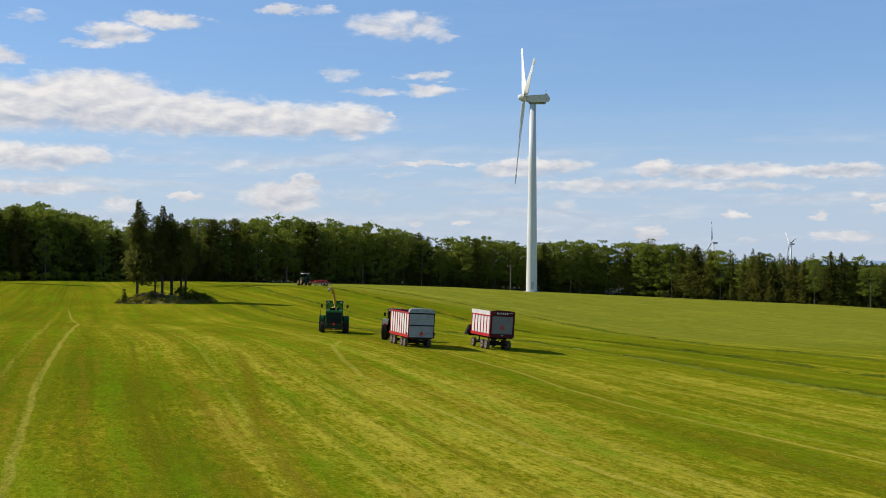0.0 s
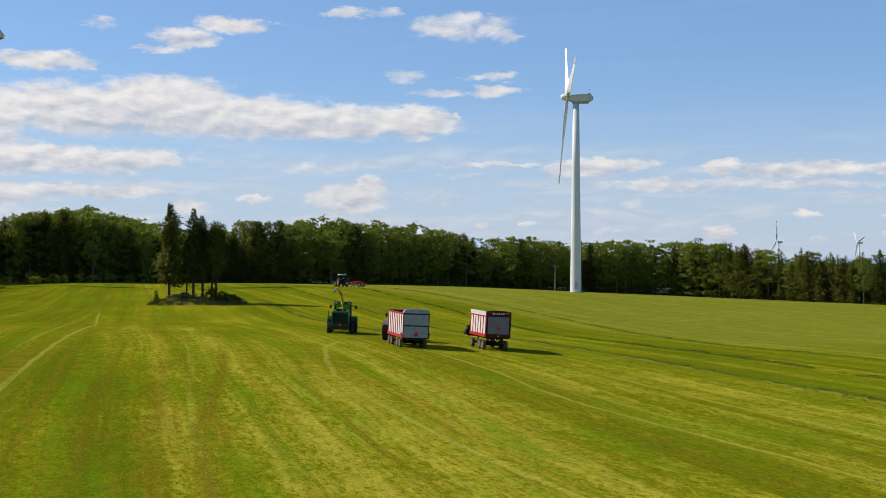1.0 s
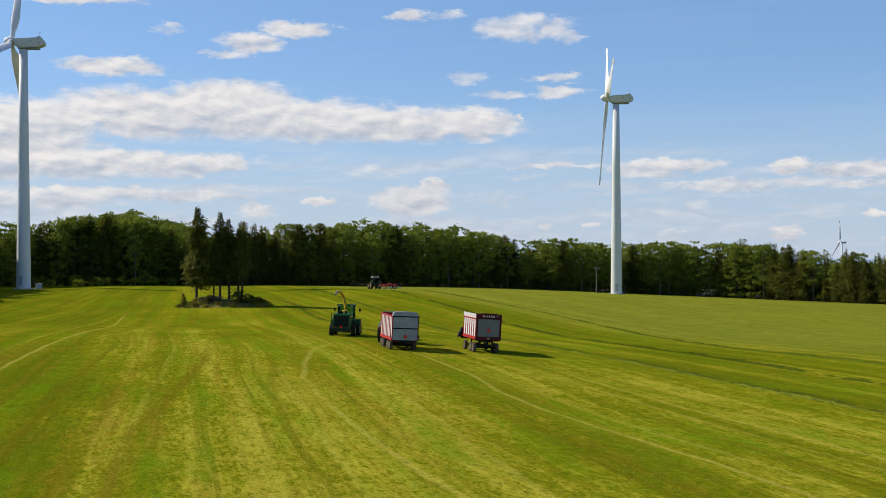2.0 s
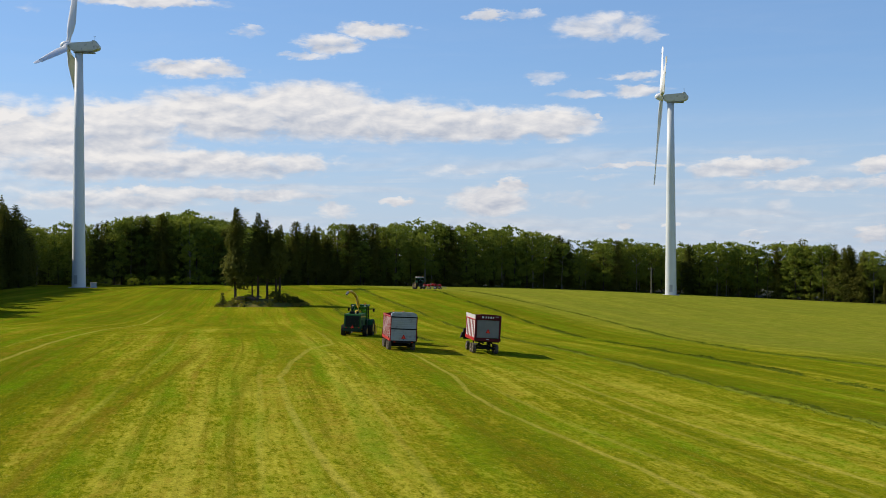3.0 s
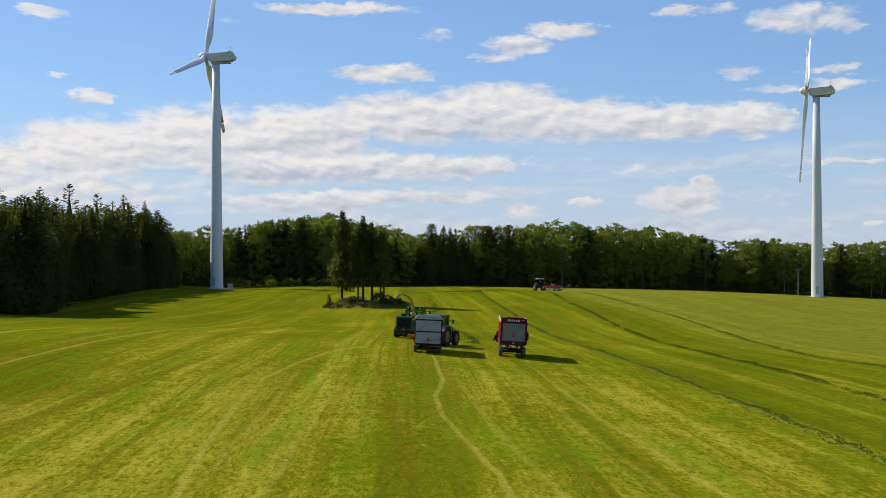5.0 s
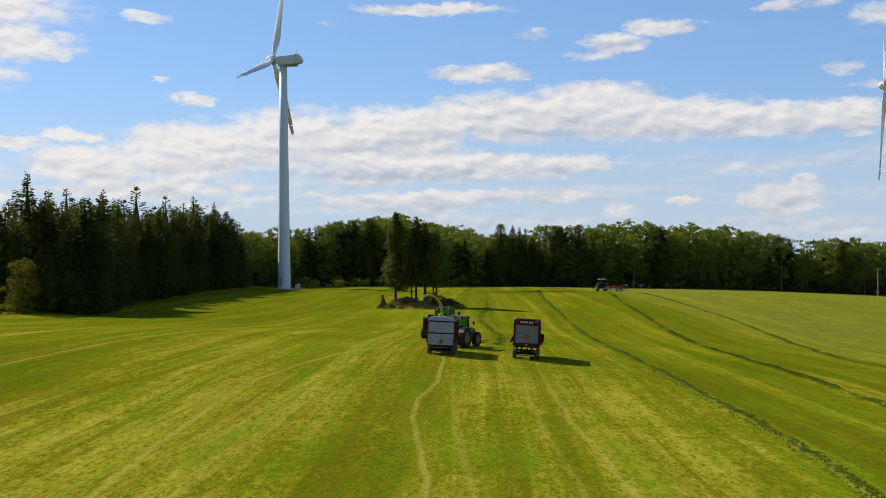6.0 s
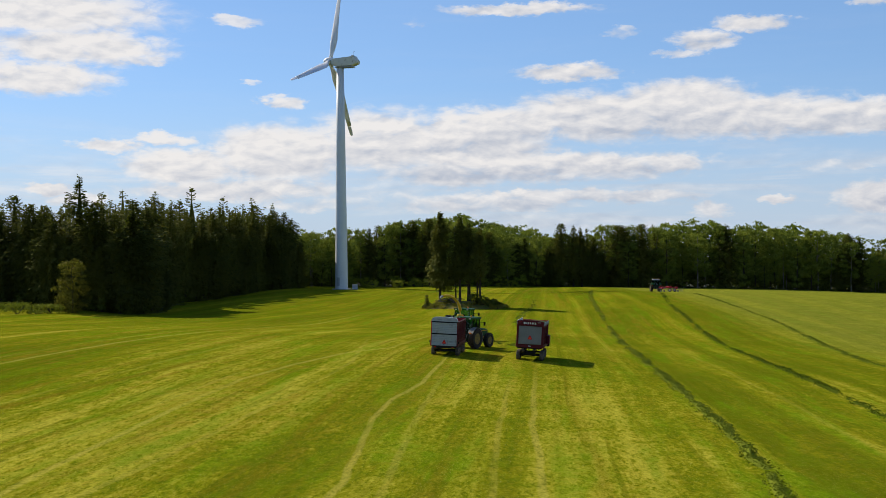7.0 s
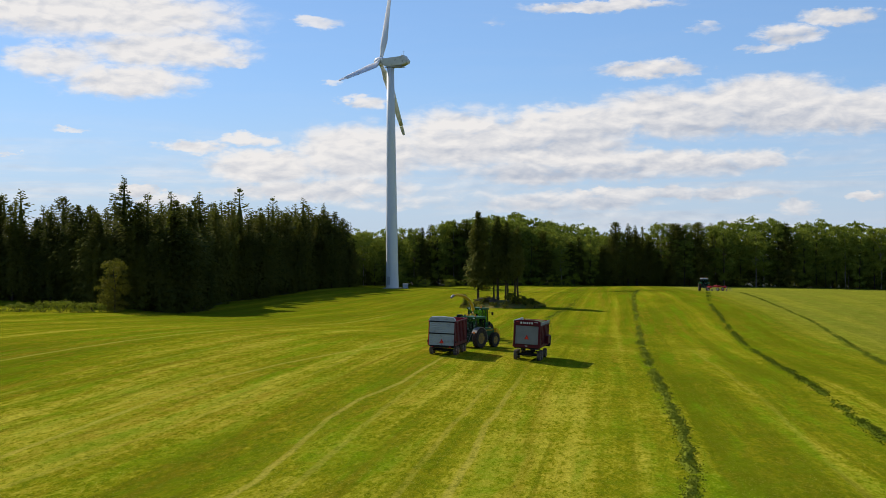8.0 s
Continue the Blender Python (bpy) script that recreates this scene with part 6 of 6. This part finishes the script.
def windrow(points, seed, width=0.28, high=0.24):
    """A lumpy ridge of raked grass along a bent line, with loose tufts on it."""
    r = random.Random(seed)
    pts = []
    for (x0, y0), (x1, y1) in zip(points, points[1:]):
        n = max(2, int(math.hypot(x1 - x0, y1 - y0) / 0.5))
        pts += [(x0 + (x1 - x0) * k / n, y0 + (y1 - y0) * k / n) for k in range(n)]
    for _ in range(60):
        pts = [pts[0]] + [((a[0] + 2 * b[0] + c[0]) / 4, (a[1] + 2 * b[1] + c[1]) / 4) for a, b, c in zip(pts, pts[1:], pts[2:])] + [pts[-1]]
    V, F = [], []
    m = 7
    for i, (x, y) in enumerate(pts):
        a, b = pts[max(i - 1, 0)], pts[min(i + 1, len(pts) - 1)]
        d = math.hypot(b[0] - a[0], b[1] - a[1])
        sx, sy = (b[1] - a[1]) / d, -(b[0] - a[0]) / d
        wob = 0.35 * noise.noise((x * 0.35, y * 0.35, seed))
        full = float(np.interp(y, (90, 140, 215), (1.0, 0.6, 0.3))) * max(0.06, 0.72 + 1.1 * noise.noise((x * 0.16, y * 0.16, seed + 4)) + 0.8 * noise.noise((x * 0.7, y * 0.7, seed)))
        for k in range(m):
            f = 2 * k / (m - 1) - 1
            w = width * (1 + 0.4 * noise.noise((x * 0.8, y * 0.8, k)))
            px, py = x + sx * (f * w + wob), y + sy * (f * w + wob)
            hh = high * full * (1 - f * f) * (0.45 + 1.3 * abs(noise.noise((px * 1.6, py * 1.6, seed)))) - 0.03
            V.append((px, py, lay(px, py) + hh))
        if i:
            o = i * m
            F += [(o - m + k, o - m + k + 1, o + k + 1, o + k) for k in range(m - 1)]
        for k in range(int(46 * full)):
            f = r.gauss(0, 0.8)
            px, py = x + sx * (f * width + wob) + r.uniform(-0.25, 0.25), y + sy * (f * width + wob) + r.uniform(-0.25, 0.25)
            z = lay(px, py) + max(0.0, high * full * 0.85 * (1 - f * f)) + 0.01
            a1, s = r.uniform(0, 6.28), r.uniform(0.03, 0.095)
            T.append(((px - s * math.cos(a1), py - s * math.sin(a1), z - 0.03), (px + s * math.cos(a1), py + s * math.sin(a1), z), (px + 0.35 * s * math.sin(a1), py - 0.35 * s * math.cos(a1), z + s * r.uniform(0.3, 0.9))))
    for t in T:
        n = len(V)
        V.extend(t)
        F.append((n, n + 1, n + 2))
    T.clear()
    o = tri_mesh("windrow", V, F, CUT)
    tagged(o, "raked windrow of cut dark green grass on the field", "windrow", "windrows", "stuff")


T = []
windrow([(43, 52), (37, 68), (33, 79), (26, 95), (14, 122), (-13, 186), (-30, 227), (-38, 250)], 1)
windrow([(52, 62), (39, 92), (32, 110), (22, 133), (7, 169), (-9, 208), (-20, 240)], 2)
windrow([(66, 76), (44, 116), (32, 136), (23, 162), (12, 189), (-8, 229), (-16, 246)], 3)
windrow([(-1, 126), (-6, 141), (-23, 177), (-30, 199), (-38, 219)], 4, 0.36, 0.13)


# ---- by the turbines ----
bm = bmesh.new()
box(bm, (0, 0, 0.55), (1.25, 1.0, 1.1), 0.04)
t = root("transformer_box", pose(-102.4, 260.6, lay(-102.4, 260.6), 0, 0, 30), "small grey transformer box beside the turbine tower", "electrical box")
part("housing", bm, TIP_GREY, t)
bm = bmesh.new()
slab(bm, [(-0.72, 1.10), (0.72, 1.10), (0.66, 1.22), (-0.66, 1.22)], 1, -0.58, 0.58, 0.02)
part("lid", bm, CONCRETE, t)
bm = bmesh.new()
box(bm, (0, 0, 0.02), (1.6, 1.3, 0.16), 0.03)
part("plinth", bm, CONCRETE, t)

t = root("utility_pole", pose(24.4, 346.0, lay(24.4, 346)), "pale wooden utility pole with a cross-arm before the woods", "utility pole")
bm = bmesh.new()
rod(bm, (0, 0, -0.5), (0, 0, 7.4), 0.17, 0.12, 10)
part("pole", bm, PALE_BARK, t)
bm = bmesh.new()
box(bm, (0, 0, 6.9), (1.9, 0.12, 0.14), 0.01)
arm = part("cross_arm", bm, PALE_BARK, t)
for x in (-0.8, 0.0, 0.8):
    bm = bmesh.new()
    lathe(bm, [(6.97, 0.05), (7.08, 0.08), (7.16, 0.05)], (0, 0, 1), (x, 0, 0), 8)
    part("insulator", bm, LETTER, arm)

# ---- bushes before the wood ----
g1 = GOLDEN[0]
g1.matrix_basis = pose(-93.0, 158.6, lay(-93.0, 158.6) - 0.05, 0, 0, 40)
for x, y, h, r in ((-102, 151.6, 1.7, 2.4), (-99, 152.8, 1.9, 2.4), (-96, 154.0, 1.6, 2.2), (-106, 150.0, 1.4, 2.2), (-110, 148.3, 1.2, 2.0), (-94, 155.2, 1.7, 1.8), (-116, 146, 1.0, 1.8)):
    b = bush(r3, h, r, "bright green bushes at the foot of the dark wood", SHRUB, 20, 34, 0.17)
    b.matrix_basis = pose(x, y, lay(x, y) - 0.1)
    tagged(b, group="bushes at the foot of the wood")
for k in range(16):
    x = -114 + 2.6 * k + r3.uniform(-0.8, 0.8)
    y = 281 + 0.7 * max(0, x + 100) + r3.uniform(-1.5, 1.5) - (4 if x < -106 else 0)
    b = bush(r3, r3.uniform(1.6, 3.2), r3.uniform(1.4, 2.0), "yellow-green bush at the foot of the wood", SHRUB, 18, 30, 0.2)
    b.matrix_basis = pose(x, y, lay(x, y) - 0.1)
    tagged(b, group="bushes at the foot of the wood")


# ---- stubble ----
def stubble():
    """Short tufts of stubble standing on the field, thickest where it is seen from near."""
    r = np.random.default_rng(5)
    n = 300000
    x, y = r.uniform(-75, 85, n), r.uniform(40, 165, n)
    d = np.hypot(x - 28, y - 10)
    keep = r.random(n) < np.clip((58.0 / d) ** 2.0, 0, 1)
    row = (x + 0.37 * (y - 100)) / (1 - 0.0028 * (y - 100))
    keep &= r.random(n) < 0.75 + 0.25 * np.sin(row * 0.75 + 0.6 * np.sin(row * 0.23))
    x, y = x[keep], y[keep]
    n = len(x)
    z = lie(x, y)
    size = r.uniform(0.02, 0.05, n) * (1 + 0.6 * (r.random(n) < 0.1))
    verts = np.empty((n, 6, 3))
    for q in range(2):
        # each blade leans over so that its face catches the sun and looks bright
        a = r.normal(0.6, 0.5, n)
        c, v = np.cos(a), np.sin(a)
        w, far, up = size * r.uniform(0.5, 1.1, n), size * r.uniform(0.8, 1.8, n), size * r.uniform(0.3, 0.9, n)
        px, py = x + r.normal(0, 0.04, n), y + r.normal(0, 0.04, n)
        verts[:, 3 * q] = np.stack([px + v * w, py - c * w, z - 0.005], -1)
        verts[:, 3 * q + 1] = np.stack([px + c * far, py + v * far, z + up], -1)
        verts[:, 3 * q + 2] = np.stack([px - v * w, py + c * w, z - 0.005], -1)
    me = bpy.data.meshes.new("stubble")
    me.vertices.add(n * 6)
    me.vertices.foreach_set("co", verts.ravel())
    me.loops.add(n * 6)
    me.loops.foreach_set("vertex_index", np.arange(n * 6))
    me.polygons.add(n * 2)
    me.polygons.foreach_set("loop_start", np.arange(0, n * 6, 3))
    me.update(calc_edges=True)
    me.materials.append(STUBBLE)
    tagged(new("stubble", me), "short yellow-green stubble covering the mown field", "grass", kind="stuff")


stubble()
